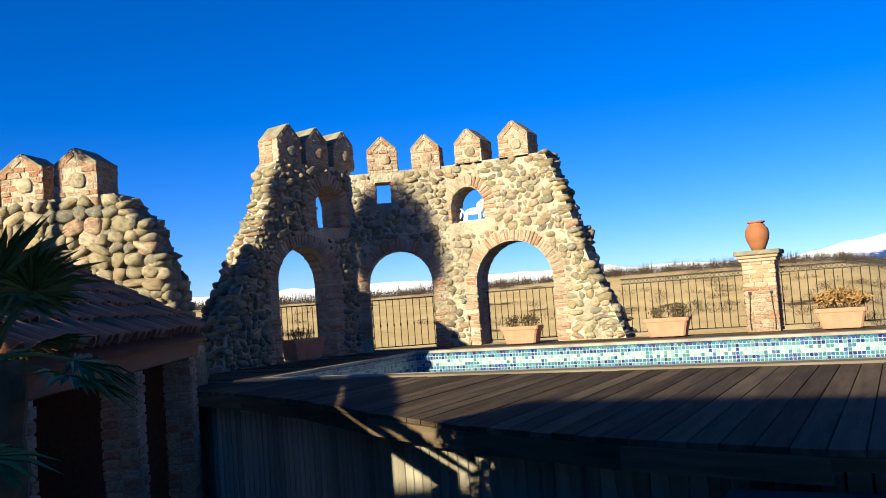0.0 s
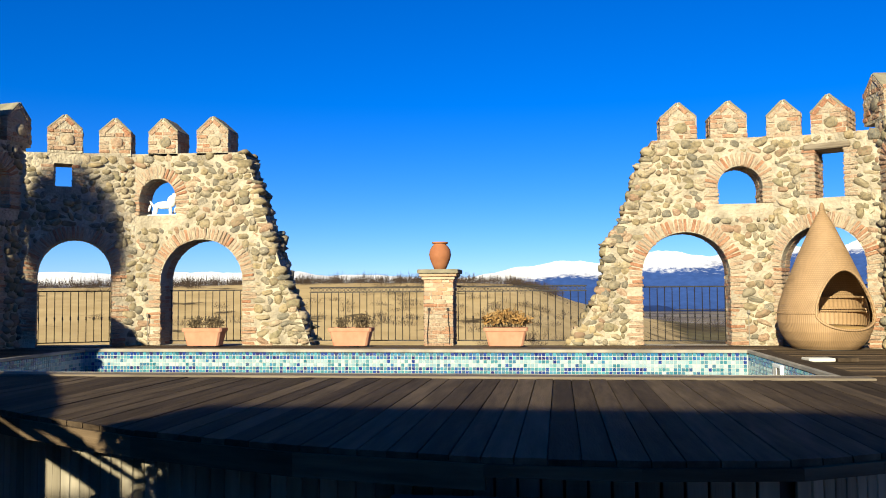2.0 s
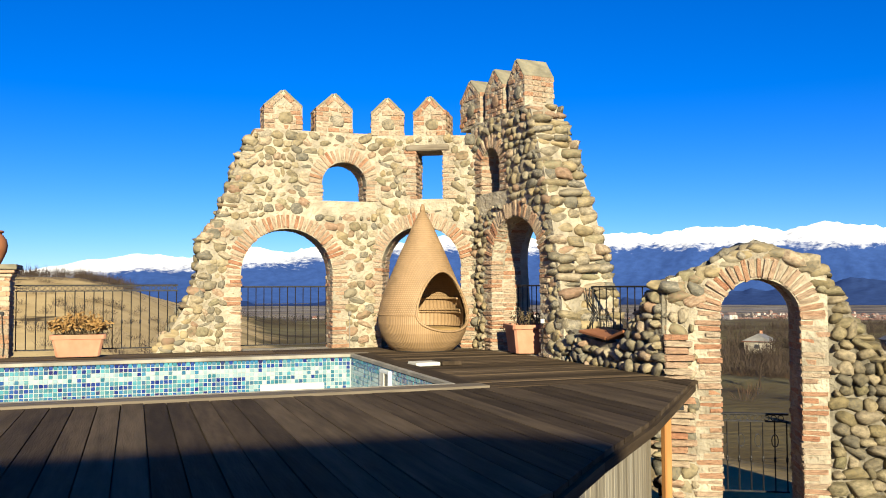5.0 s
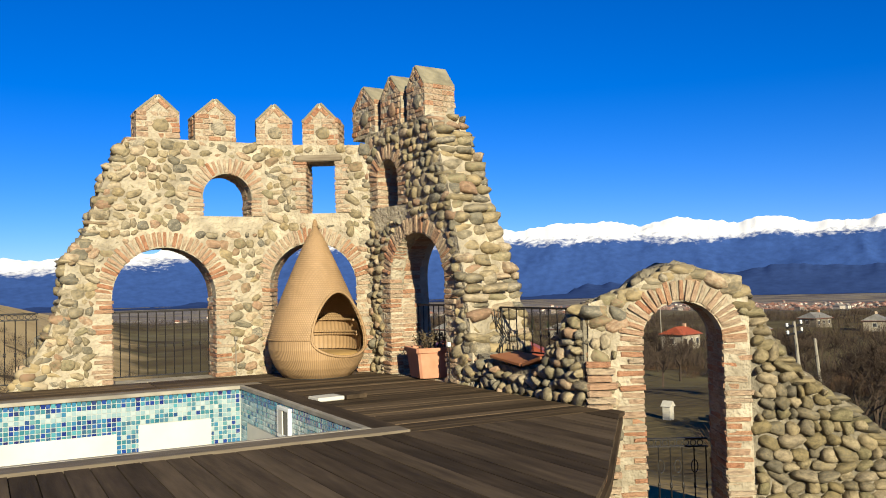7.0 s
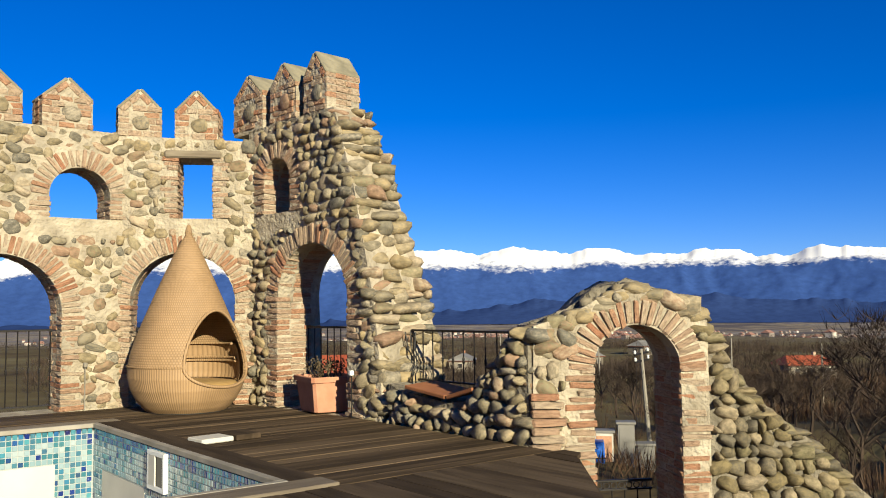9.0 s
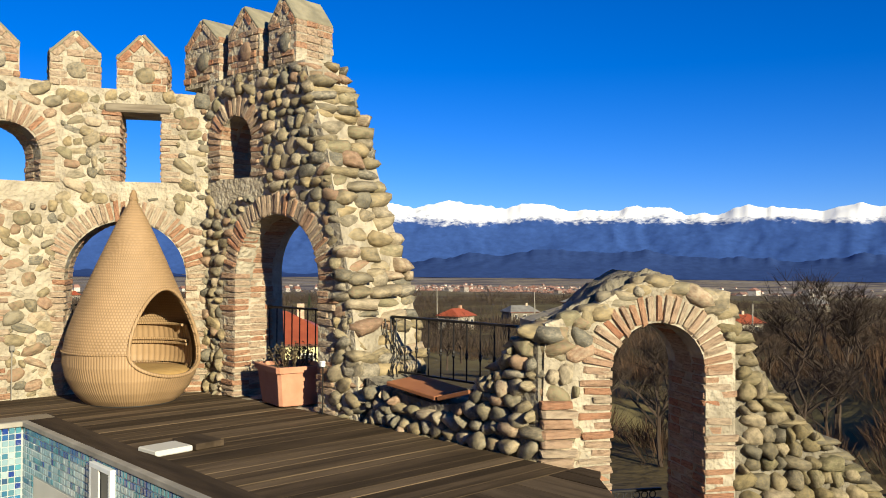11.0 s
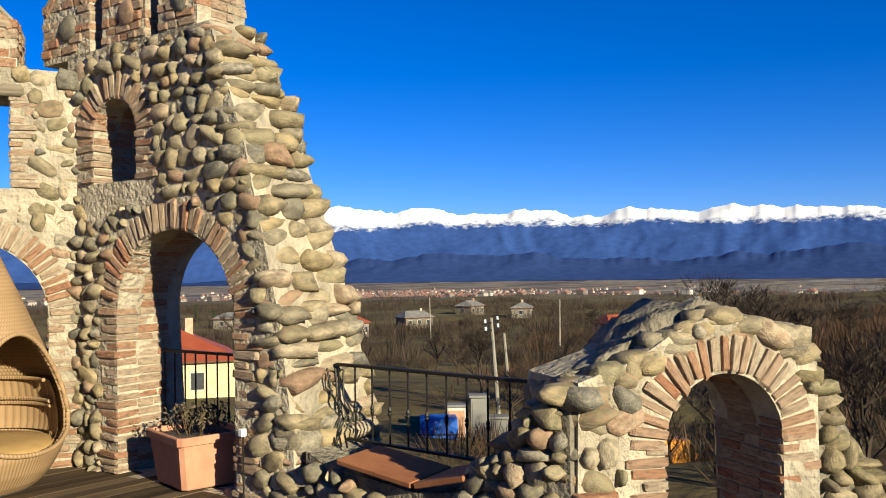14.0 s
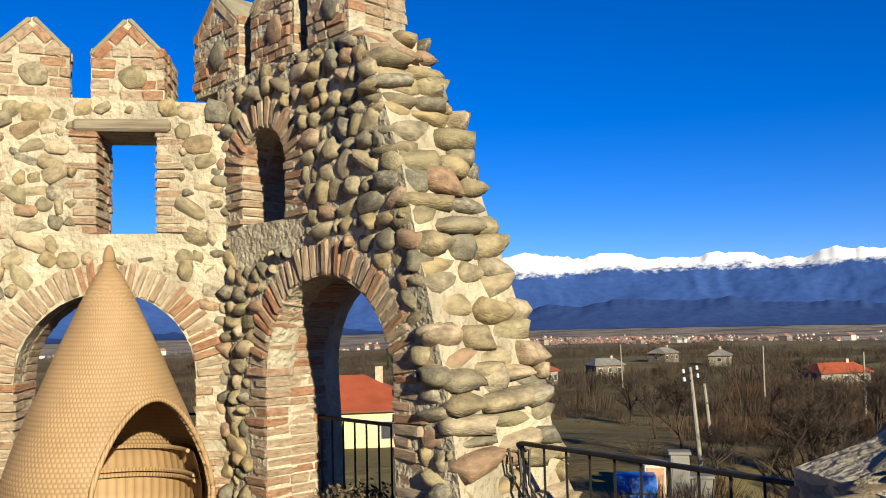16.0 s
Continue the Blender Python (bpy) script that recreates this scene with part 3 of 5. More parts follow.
bmesh.ops.triangulate(cem, faces=cem.faces)
for _ in range(3):
    bmesh.ops.subdivide_edges(cem, edges=[e for e in cem.edges if e.calc_length() > 0.06], cuts=1)
bmesh.ops.triangulate(cem, faces=cem.faces)
for v in cem.verts:
    v.co.z -= 0.22 * v.co.y * smooth(0.1, -0.5, v.co.x)
    v.co += 0.035 * Vector((noise.noise(v.co * 6), noise.noise(v.co * 6 + Vector((3, 0, 0))), noise.noise(v.co * 6 + Vector((0, 9, 0))))) + Vector((0, 0, 0.03 * noise.noise(v.co * 17)))
part("cement_cap", cem, M_CEMENT, c_wall, "rough grey cement slope", smooth=True).matrix_local = pose(0, 0.17, 0)


# ---- deck and pool ----
PX0, PX1, PY0, PY1 = -6.3, 4.0, 9.33, 13.37
CURVE = [(6.42, 8.86), (4.6, 6.78), (3.6, 5.76), (2.95, 5.05), (2.5, 4.82), (1.7, 4.72), (0.9, 4.76), (-0.2, 5.0), (-1.4, 5.45), (-2.6, 6.12), (-3.88, 6.96), (-5.24, 7.65), (-7.02, 8.33)]


def front_y(x):
    """Where the deck's front edge lies at x."""
    for (a, b), (p, q) in zip(CURVE, CURVE[1:]):
        if p <= x <= a:
            return q + (x - p) / (a - p) * (b - q)
    return None


deck = tagged(new("floor"), "weathered dark wooden pool deck", "deck", kind="structure")
rr = random.Random(4)
COPE = 0.3
PITCH = 0.175
x = -7.0
while x < 6.4:
    x1 = x + PITCH - 0.009
    ya, yb = front_y(x), front_y(min(x1, 6.4))
    if ya and yb:
        ye = PY0 - COPE - 0.005
        if ye - max(ya, yb) > 0.05:
            bm = bmesh.new()
            dz = rr.uniform(-0.003, 0.003)
            vs = [bm.verts.new((u, v, z)) for z in (-0.035, dz) for u, v in ((x, ya), (x1, yb), (x1, ye), (x, ye))]
            for f in ((0, 3, 2, 1), (4, 5, 6, 7), (0, 1, 5, 4), (1, 2, 6, 5), (2, 3, 7, 6), (3, 0, 4, 7)):
                bm.faces.new([vs[i] for i in f])
            part("plank", bm, M_DECK, deck)
    x += PITCH
# planks beside and behind the pool, running east to west
y = PY0 - COPE
while y < 14.84:
    y1 = min(y + 0.145, 14.84)
    for a, b in ((PX1 + COPE + 0.005, 6.36), (-8.3, PX0 - COPE - 0.005)) if y < PY1 + COPE else ((-8.3, -2.0), (-1.99, 3.1), (3.11, 6.36)):
        cuts = [a, b] if b - a < 2.6 or y > PY1 + COPE else [a, a + rr.uniform(0.8, 1.5), b]
        for p, q in zip(cuts, cuts[1:]):
            dz = rr.uniform(-0.003, 0.003)
            part("plank", boxed(p, q - 0.006, y, y1 - 0.008, -0.035, dz), M_DECKX, deck)
    y += 0.145
base = part("underlay", boxed(-8.3, 6.36, PY1 + 0.16, 14.84, -0.3, -0.04), M_BLACK, deck)
part("underlay", boxed(PX1 + 0.16, 6.36, PY0 - 0.4, PY1 + 0.16, -0.3, -0.04), M_BLACK, deck)
part("underlay", boxed(-8.3, PX0 - 0.16, PY0 - 0.4, PY1 + 0.16, -0.3, -0.04), M_BLACK, deck)
bm = bmesh.new()
up = [bm.verts.new((u, v + 0.06, -0.04)) for u, v in CURVE] + [bm.verts.new((-7.02, PY0 - 0.4, -0.04)), bm.verts.new((6.36, PY0 - 0.4, -0.04))]
bm.faces.new(up)
r = bmesh.ops.extrude_face_region(bm, geom=list(bm.faces))
bmesh.ops.translate(bm, vec=(0, 0, -0.05), verts=[v for v in r["geom"] if isinstance(v, bmesh.types.BMVert)])
part("underlay", bm, M_BLACK, deck)
# fascia board under the front edge and the cladding set back behind it
for i, ((a, b), (p, q)) in enumerate(zip(CURVE, CURVE[1:])):
    L = math.hypot(p - a, q - b)
    ang = math.degrees(math.atan2(q - b, p - a))
    f = part("fascia_board", boxed(0, L + 0.01, 0, 0.03, -0.17 if i > 5 else -0.10, -0.036), M_DECKX, deck, "dark fascia board")
    f.matrix_world = pose(a, b, 0, 0, 0, ang)
IN = [(u - 0.25 * (1 if i < 4 else 0), v + (0.5 if 3 < i else 0.42)) for i, (u, v) in enumerate(CURVE)]
cladding = tagged(new("cladding"), "grey vertical board cladding under the deck", "cladding", kind="structure")
clad = [to_mesh("board", boxed(0, 0.118, 0, 0.022, -1.5, -0.09, bevel=0.004), M_CLAD)]
for (a, b), (p, q) in zip(IN, IN[1:]):
    L = math.hypot(p - a, q - b)
    ang = math.degrees(math.atan2(q - b, p - a))
    n = int(L / 0.125)
    for k in range(n):
        o = new("board", clad[0])
        o.parent = cladding
        o.matrix_local = pose(a + (p - a) * k / n, b + (q - b) * k / n, rr.uniform(-0.01, 0), 0, 0, ang)
    part("backing", boxed(0, L, -0.06, -0.035, -1.5, -0.09), M_BLACK, cladding).matrix_local = pose(a, b, 0, 0, 0, ang)
post = tagged(part("deck_post", boxed(6.17, 6.25, 8.98, 9.06, -1.45, -0.04, bevel=0.008), M_POST), "orange varnished wooden post under the deck corner", "post")

# pool basin
pool = tagged(new("pool"), "empty swimming pool lined with blue mosaic", "pool", kind="structure")
D = -1.45
bm = bmesh.new()
box(bm, PX0 - 0.15, PX1 + 0.15, PY1, PY1 + 0.15, D - 0.1, -0.05)
box(bm, PX0 - 0.15, PX1 + 0.15, PY0 - 0.15, PY0, D - 0.1, -0.05)
box(bm, PX1, PX1 + 0.15, PY0, PY1, D - 0.1, -0.05)
box(bm, PX0 - 0.15, PX0, PY0, PY1, D - 0.1, -0.05)
box(bm, PX0 - 0.15, PX1 + 0.15, PY0 - 0.15, PY1 + 0.15, D - 0.2, D - 0.1)
part("basin", bm, M_GROUT, pool)
part("pool_bottom", boxed(PX0, PX1, PY0, PY1, D - 0.1, D), M_WHITE, pool)
for a, b, c, d, mt in ((PX0 - COPE, PX1 + COPE, PY0 - COPE, PY0 - 0.05, M_COPE), (PX0 - COPE, PX1 + COPE, PY1 + 0.05, PY1 + COPE, M_COPE)):
    part("coping_board", boxed(a, b, c, d, -0.05, 0.022, bevel=0.006), mt, pool)
for a, b in ((PX1 + 0.05, PX1 + COPE), (PX0 - COPE, PX0 - 0.05)):
    part("coping_board", boxed(a, b, PY0 - 0.05, PY1 + 0.05, -0.05, 0.022, bevel=0.006), M_DECK, pool)
for a, b, c, d in ((PX0 - 0.05, PX1 + 0.05, PY0 - 0.05, PY0 + 0.012), (PX0 - 0.05, PX1 + 0.05, PY1 - 0.012, PY1 + 0.05), (PX1 - 0.012, PX1 + 0.05, PY0 + 0.012, PY1 - 0.012), (PX0 - 0.05, PX0 + 0.012, PY0 + 0.012, PY1 - 0.012)):
    part("edge_trim", boxed(a, b, c, d, -0.022, 0.024, bevel=0.005), M_TRIM, pool, "pale worn edge trim")
TS = 0.055


def tile_mesh(mt):
    return to_mesh("tile", boxed(-0.0235, 0.0235, -0.004, 0.004, -0.0235, 0.0235, bevel=0.003), mt)


T_PALE, T_AQUA, T_BLUE = tile_mesh(M_PALE), tile_mesh(M_AQUA), tile_mesh(M_BLUE)


def mosaic(m, length, panels, seed):
    """Mosaic rows on one pool wall, in columns along length; panels of plain render are left out."""
    rr = random.Random(seed)
    sets = {"pale": [], "aqua": [], "blue": []}
    for i in range(int(length / TS)):
        for j in range(25):
            u, z = (i + 0.5) * TS, -0.05 - j * TS
            if any(a < u < b and c > z > d for a, b, c, d in panels):
                continue
            near = u / length
            if j < 2:
                k = "blue" if rr.random() < 0.75 else "aqua"
            elif j in (2, 3) or near > 0.86 or seed == 2:
                k = "pale" if rr.random() < (0.72 if j in (2, 3) or seed == 2 else 0.4) else "aqua" if rr.random() < 0.7 else "blue"
            else:
                k = "blue" if rr.random() < 0.68 else "aqua"
            sets[k].append(m @ pose(u, 0, z, rr.uniform(-2, 2), 0, rr.uniform(-2, 2)))
    for k, t in (("pale", T_PALE), ("aqua", T_AQUA), ("blue", T_BLUE)):
        pieces("tile", [t], sorted(sets[k], key=lambda q: -q.translation.x), pool, 60)


far_panels = [(9.05, 9.92, -0.36, -1.4), (5.5, 8.8, -0.44, -1.4), (1.6, 5.1, -0.44, -1.4)]
mosaic(pose(PX0, PY1 - 0.001, 0), PX1 - PX0, far_panels, 1)
side_panels = [(0.3, 1.5, -0.42, -1.4), (2.1, 3.6, -0.5, -1.4)]
mosaic(pose(PX1 - 0.001, PY1, 0, 0, 0, -90), PY1 - PY0, side_panels, 2)
mosaic(pose(PX0 + 0.001, PY0, 0, 0, 0, 90), PY1 - PY0, [], 3)
for a, b, c, d in far_panels:
    part("plain_panel", boxed(PX0 + a, PX0 + b, PY1 - 0.006, PY1 + 0.01, max(d, D), c), M_WHITE, pool)
for a, b, c, d in side_panels:
    part("plain_panel", boxed(PX1 - 0.006, PX1 + 0.01, PY1 - b, PY1 - a, max(d, D), c), M_WHITE, pool)

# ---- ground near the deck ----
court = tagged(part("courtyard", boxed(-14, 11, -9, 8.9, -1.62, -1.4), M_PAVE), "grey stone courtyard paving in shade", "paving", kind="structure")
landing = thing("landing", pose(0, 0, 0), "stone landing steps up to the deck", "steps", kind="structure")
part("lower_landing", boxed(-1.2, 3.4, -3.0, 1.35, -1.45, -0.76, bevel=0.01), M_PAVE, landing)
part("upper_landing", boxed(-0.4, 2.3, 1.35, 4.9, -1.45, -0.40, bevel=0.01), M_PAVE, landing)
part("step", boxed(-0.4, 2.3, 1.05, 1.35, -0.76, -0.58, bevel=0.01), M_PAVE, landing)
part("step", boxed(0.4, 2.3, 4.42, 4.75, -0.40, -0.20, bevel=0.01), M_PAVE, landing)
# an unseen house added behind the camera, sized so its shadow lies over the front of the deck
house = thing("hotel_building", pose(0, 0, 0), "unseen plastered building with a tiled roof, added to shade the deck", "house", kind="structure")
GABLE = [(-17.0, 4.85), (-8.0, 4.85), (-8.0, 5.05), (-12.5, 6.4), (-17.0, 5.05)]
for x0, x1, dz in ((-4.4, 0.0, 0.0), (-20.0, -4.9, -0.75)):
    part("wall", boxed(x0, x1, -9.0, -8.6, -1.45, 4.9 + dz), M_PLASTER, house)
    part("wall", boxed(x0, x1, -16.4, -16.0, -1.45, 4.9 + dz), M_PLASTER, house)
    part("wall", boxed(x0, x0 + 0.4, -16.0, -9.0, -1.45, 4.9 + dz), M_PLASTER, house)
    part("wall", boxed(x1 - 0.4, x1, -16.0, -9.0, -1.45, 4.9 + dz), M_PLASTER, house)
    part("roof", slab([GABLE], x1 - x0 + 0.2), M_TILE, house).matrix_local = pose(x1 + 0.1, 0, dz, 0, 0, 90)
# raised block, added to keep the sun off the cladding in the west
part("attic", boxed(-20, -8.5, -13.4, -11.6, 4.8, 7.15), M_PLASTER, house)


# ---- the land ----
def land(x, y):
    """Height of the ground beyond the terrace."""
    dx, dy = x - 1.0, y - 12.0
    d = math.hypot(dx, dy)
    az = math.degrees(math.atan2(dx, dy))
    drop = -1.6 - 4.5 * smooth(5, 30, d) - 5 * smooth(25, 130, d) - 52 * smooth(90, 1900, d)
    drop += (2.5 * noise.noise(Vector((x * 0.012, y * 0.012, 3))) + 0.7 * noise.noise(Vector((x * 0.05, y * 0.05, 7)))) * smooth(15, 90, d)
    hill = -1.6 - 5.0 * smooth(3, 25, d) + 9.4 * smooth(28, 170, d) + 1.2 * noise.noise(Vector((x * 0.012, y * 0.012, 11))) * smooth(40, 120, d) - 64 * smooth(260, 1500, d)
    w = smooth(11, -4, az) if az > -120 else smooth(-165, -120, az)
    right = smooth(62, 92, az) * smooth(175, 150, az)
    drop += right * (7.0 * smooth(20, 90, d) * smooth(700, 200, d))
    if az > 60 or az < -90:
        drop = max(drop, -3.0) if d < 12 else drop
    z = drop * (1 - w) + hill * w
    z -= 3.3 * math.exp(-((x - 42.0) ** 2 + (y - 26.5) ** 2) / 40.0)
    if -14 < x < 11 and y < 8.9 and d < 40:
        z = min(z, -1.8)
    return z


bm = bmesh.new()
NA = 220
radii = [7.5 * 1.062 ** k for k in range(108)]
rings = []
for r in radii:
    ring = []
    for i in range(NA):
        a = 2 * math.pi * i / NA
        px, py = 1.0 + r * math.sin(a), 12.0 + r * math.cos(a)
        ring.append(bm.verts.new((px, py, land(px, py))))
    rings.append(ring)
for a, b in zip(rings, rings[1:]):
    for i in range(NA):
        bm.faces.new((a[i], a[(i + 1) % NA], b[(i + 1) % NA], b[i]))
bm.faces.new(rings[0][::-1])


def ground_material():
    m = bpy.data.materials.new("dry_winter_land")
    m.use_nodes = True
    nt = m.node_tree
    bsdf = nt.nodes["Principled BSDF"]
    bsdf.inputs["Roughness"].default_value = 1.0
    bsdf.inputs["Specular IOR Level"].default_value = 0.05
    tc = nt.nodes.new("ShaderNodeTexCoord")

    def nz(scale, detail, stretch):
        mp = nt.nodes.new("ShaderNodeMapping")
        mp.inputs["Scale"].default_value = stretch
        n = nt.nodes.new("ShaderNodeTexNoise")
        n.inputs["Scale"].default_value, n.inputs["Detail"].default_value = scale, detail
        nt.links.new(tc.outputs["Object"], mp.inputs[0])
        nt.links.new(mp.outputs[0], n.inputs["Vector"])
        return n.outputs["Fac"]

    def mix(fac, a, b):
        x = nt.nodes.new("ShaderNodeMix")
        x.data_type = "RGBA"
        for s, v in ((0, fac), (6, a), (7, b)):
            if isinstance(v, tuple):
                x.inputs[s].default_value = (*v, 1)
            else:
                nt.links.new(v, x.inputs[s])
        return x.outputs[2]

    def span(v, a, b):
        x = nt.nodes.new("ShaderNodeMapRange")
        x.inputs[1].default_value, x.inputs[2].default_value = a, b
        nt.links.new(v, x.inputs[0])
        return x.outputs[0]

    geo = nt.nodes.new("ShaderNodeSeparateXYZ")
    nt.links.new(tc.outputs["Object"], geo.inputs[0])
    grass = ramp_node(nt, [(0.3, (0.40, 0.28, 0.128)), (0.7, (0.53, 0.385, 0.19))])
    nt.links.new(nz(0.15, 8, (1, 1, 1)), grass.inputs[0])
    scrub = ramp_node(nt, [(0.3, (0.055, 0.037, 0.02)), (0.5, (0.1, 0.077, 0.038)), (0.7, (0.14, 0.118, 0.056))])
    nt.links.new(nz(0.05, 10, (1, 1, 1)), scrub.inputs[0])
    # soil tones of the plain, shifted to mauve to hold the valley's haze
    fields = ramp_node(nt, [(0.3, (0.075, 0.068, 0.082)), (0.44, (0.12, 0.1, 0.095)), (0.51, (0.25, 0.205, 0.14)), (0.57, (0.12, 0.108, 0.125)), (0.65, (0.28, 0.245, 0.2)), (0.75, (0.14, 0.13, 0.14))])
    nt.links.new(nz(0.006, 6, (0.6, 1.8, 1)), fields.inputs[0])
    # the tan hillside lies west of a slanting line, the brown scrub east of it
    edge = nt.nodes.new("ShaderNodeMath")
    edge.operation = "MULTIPLY_ADD"
    nt.links.new(geo.outputs["Y"], edge.inputs[0])
    edge.inputs[1].default_value = -0.10
    nt.links.new(geo.outputs["X"], edge.inputs[2])
    wob = nt.nodes.new("ShaderNodeMath")
    wob.operation = "MULTIPLY_ADD"
    nt.links.new(nz(0.06, 6, (1, 1, 1)), wob.inputs[0])
    wob.inputs[1].default_value = 22.0
    nt.links.new(edge.outputs[0], wob.inputs[2])
    near = mix(span(wob.outputs[0], 15.0, 22.0), grass.outputs[0], scrub.outputs[0])
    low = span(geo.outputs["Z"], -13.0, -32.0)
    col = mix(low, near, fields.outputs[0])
    dark = span(nz(0.12, 10, (1, 1, 1)), 0.62, 0.68)
    col = mix(dark, col, (0.075, 0.053, 0.028))
    nt.links.new(col, bsdf.inputs["Base Color"])
    bp = nt.nodes.new("ShaderNodeBump")
    bp.inputs["Strength"].default_value, bp.inputs["Distance"].default_value = 0.6, 0.3
    nt.links.new(nz(1.2, 8, (1, 1, 1)), bp.inputs["Height"])
    nt.links.new(bp.outputs[0], bsdf.inputs["Normal"])
    return m


M_LAND = ground_material()
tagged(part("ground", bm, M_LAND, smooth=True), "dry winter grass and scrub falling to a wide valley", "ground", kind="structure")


# ---- mountains ----
def mountain_material(name, snow, hazy_rock, line):
    """Snow above a broken line; below it, forest with blue distance haze in its colour."""
    m = bpy.data.materials.new(name)
    m.use_nodes = True
    nt = m.node_tree
    bsdf = nt.nodes["Principled BSDF"]
    bsdf.inputs["Roughness"].default_value = 1.0
    bsdf.inputs["Specular IOR Level"].default_value = 0.0
    tc = nt.nodes.new("ShaderNodeTexCoord")
    sp = nt.nodes.new("ShaderNodeSeparateXYZ")
    nt.links.new(tc.outputs["Object"], sp.inputs[0])
    n = nt.nodes.new("ShaderNodeTexNoise")
    n.inputs["Scale"].default_value, n.inputs["Detail"].default_value = 0.03, 10.0
    n.inputs["Roughness"].default_value = 0.62
    mp = nt.nodes.new("ShaderNodeMapping")
    mp.inputs["Scale"].default_value = (1, 1, 0.3)
    nt.links.new(tc.outputs["Object"], mp.inputs[0])
    nt.links.new(mp.outputs[0], n.inputs["Vector"])
    ad = nt.nodes.new("ShaderNodeMath")
    ad.operation = "MULTIPLY_ADD"
    nt.links.new(n.outputs["Fac"], ad.inputs[0])
    ad.inputs[1].default_value = 110.0
    nt.links.new(sp.outputs["Z"], ad.inputs[2])
    n2 = nt.nodes.new("ShaderNodeTexNoise")
    n2.inputs["Scale"].default_value, n2.inputs["Detail"].default_value = 0.0035, 4.0
    nt.links.new(tc.outputs["Object"], n2.inputs["Vector"])
    ad2 = nt.nodes.new("ShaderNodeMath")
    ad2.operation = "MULTIPLY_ADD"
    nt.links.new(n2.outputs["Fac"], ad2.inputs[0])
    ad2.inputs[1].default_value = 110.0
    west = nt.nodes.new("ShaderNodeMapRange")
    west.inputs[1].default_value, west.inputs[2].default_value = -300.0, 1500.0
    west.inputs[3].default_value, west.inputs[4].default_value = 150.0, 0.0
    nt.links.new(sp.outputs["X"], west.inputs[0])
    ad3 = nt.nodes.new("ShaderNodeMath")
    nt.links.new(ad.outputs[0], ad3.inputs[0])
    nt.links.new(west.outputs[0], ad3.inputs[1])
    nt.links.new(ad3.outputs[0], ad2.inputs[2])
    mr = nt.nodes.new("ShaderNodeMapRange")
    mr.inputs[1].default_value, mr.inputs[2].default_value = line + 100, line + 135
    nt.links.new(ad2.outputs[0], mr.inputs[0])
    rm = ramp_node(nt, [(0.35, tuple(0.88 * c for c in hazy_rock)), (0.65, tuple(1.12 * c for c in hazy_rock))])
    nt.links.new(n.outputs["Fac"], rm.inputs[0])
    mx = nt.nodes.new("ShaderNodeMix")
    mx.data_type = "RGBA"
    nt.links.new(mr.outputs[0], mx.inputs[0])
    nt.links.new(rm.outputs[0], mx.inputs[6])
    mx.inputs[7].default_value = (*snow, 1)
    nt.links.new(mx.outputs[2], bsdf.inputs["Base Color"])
    return m


def ridged(p, octaves):
    """Ridged noise: sharp crests, rounded hollows."""
    v, w = 0.0, 1.0
    for k in range(octaves):
        v += w * (1.0 - 2.0 * abs(noise.noise(p)))
        p = p * 2.1 + Vector((3.7, 1.3, 0.0))
        w *= 0.52
    return v


def range_mesh(r0, depth, top, rough, seed, a0, a1, n=420, rows=16, relief=0.075):
    """A mountain range as a ridged sheet between two azimuths, rising away from the plain."""
    bm = bmesh.new()
    grid = []
    for j in range(rows + 1):
        k = j / rows
        row = []
        for i in range(n + 1):
            az = a0 + (a1 - a0) * i / n
            a = radians(az)
            peak = rough * (0.4 + 0.6 * smooth(-6, 15, az)) * (0.8 * ridged(Vector((az * 0.16, seed, 0)), 5) - 0.85)
            crest = top(az) + peak * smooth(0.45, 1.0, k)
            warp = 0.7 * noise.noise(Vector((az * 0.22, k * 1.5, seed)))
            spur = ridged(Vector((az * 0.22 + warp, k * 1.1, seed + 5)), 5)
            r = r0 + depth * k
            z = -62 + (crest + 62) * (k ** 1.15 + relief * spur * math.sin(math.pi * min(1.0, k * 1.02)) * (0.3 + 0.7 * k))
            row.append(bm.verts.new((1 + r * math.sin(a), 12 + r * math.cos(a), max(z, -66))))
        grid.append(row)
    for a, b in zip(grid, grid[1:]):
        for i in range(n):
            bm.faces.new((a[i], a[i + 1], b[i + 1], b[i]))
    return bm


# Distance haze is put into the lower slopes' colour as deep blue.
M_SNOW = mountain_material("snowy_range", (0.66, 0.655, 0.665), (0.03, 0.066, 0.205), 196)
# The foothills' dark blue is haze mixed into the forest colour.
M_FOOT = mountain_material("haze_tinted_foothill", (0.8, 0.8, 0.82), (0.026, 0.05, 0.145), 4000)


CREST = [(-120, 60), (-40, 110), (-17, 120), (-12, 95), (-6, 88), (-2.9, 125), (0.5, 163), (3.3, 175), (11, 220), (25, 258), (31, 262), (42, 280), (52, 252), (58, 256), (67, 245), (76, 225), (150, 220)]


def crest_far(az):
    for (a, h), (b, g) in zip(CREST, CREST[1:]):
        if az <= b:
            return h + (g - h) * max(0.0, (az - a) / (b - a))
    return 240


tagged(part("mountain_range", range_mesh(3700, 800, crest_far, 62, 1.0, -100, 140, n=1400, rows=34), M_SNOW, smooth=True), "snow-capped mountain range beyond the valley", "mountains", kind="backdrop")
tagged(part("foothill_range", range_mesh(3200, 450, lambda az: -58 + 92 * smooth(30, 50, az) - 30 * smooth(55, 62, az) + 45 * smooth(62, 78, az), 34, 4.0, -10, 130, n=800, rows=16), M_FOOT, smooth=True), "forested foothills with blue distance haze in their colour", "mountains", kind="backdrop")


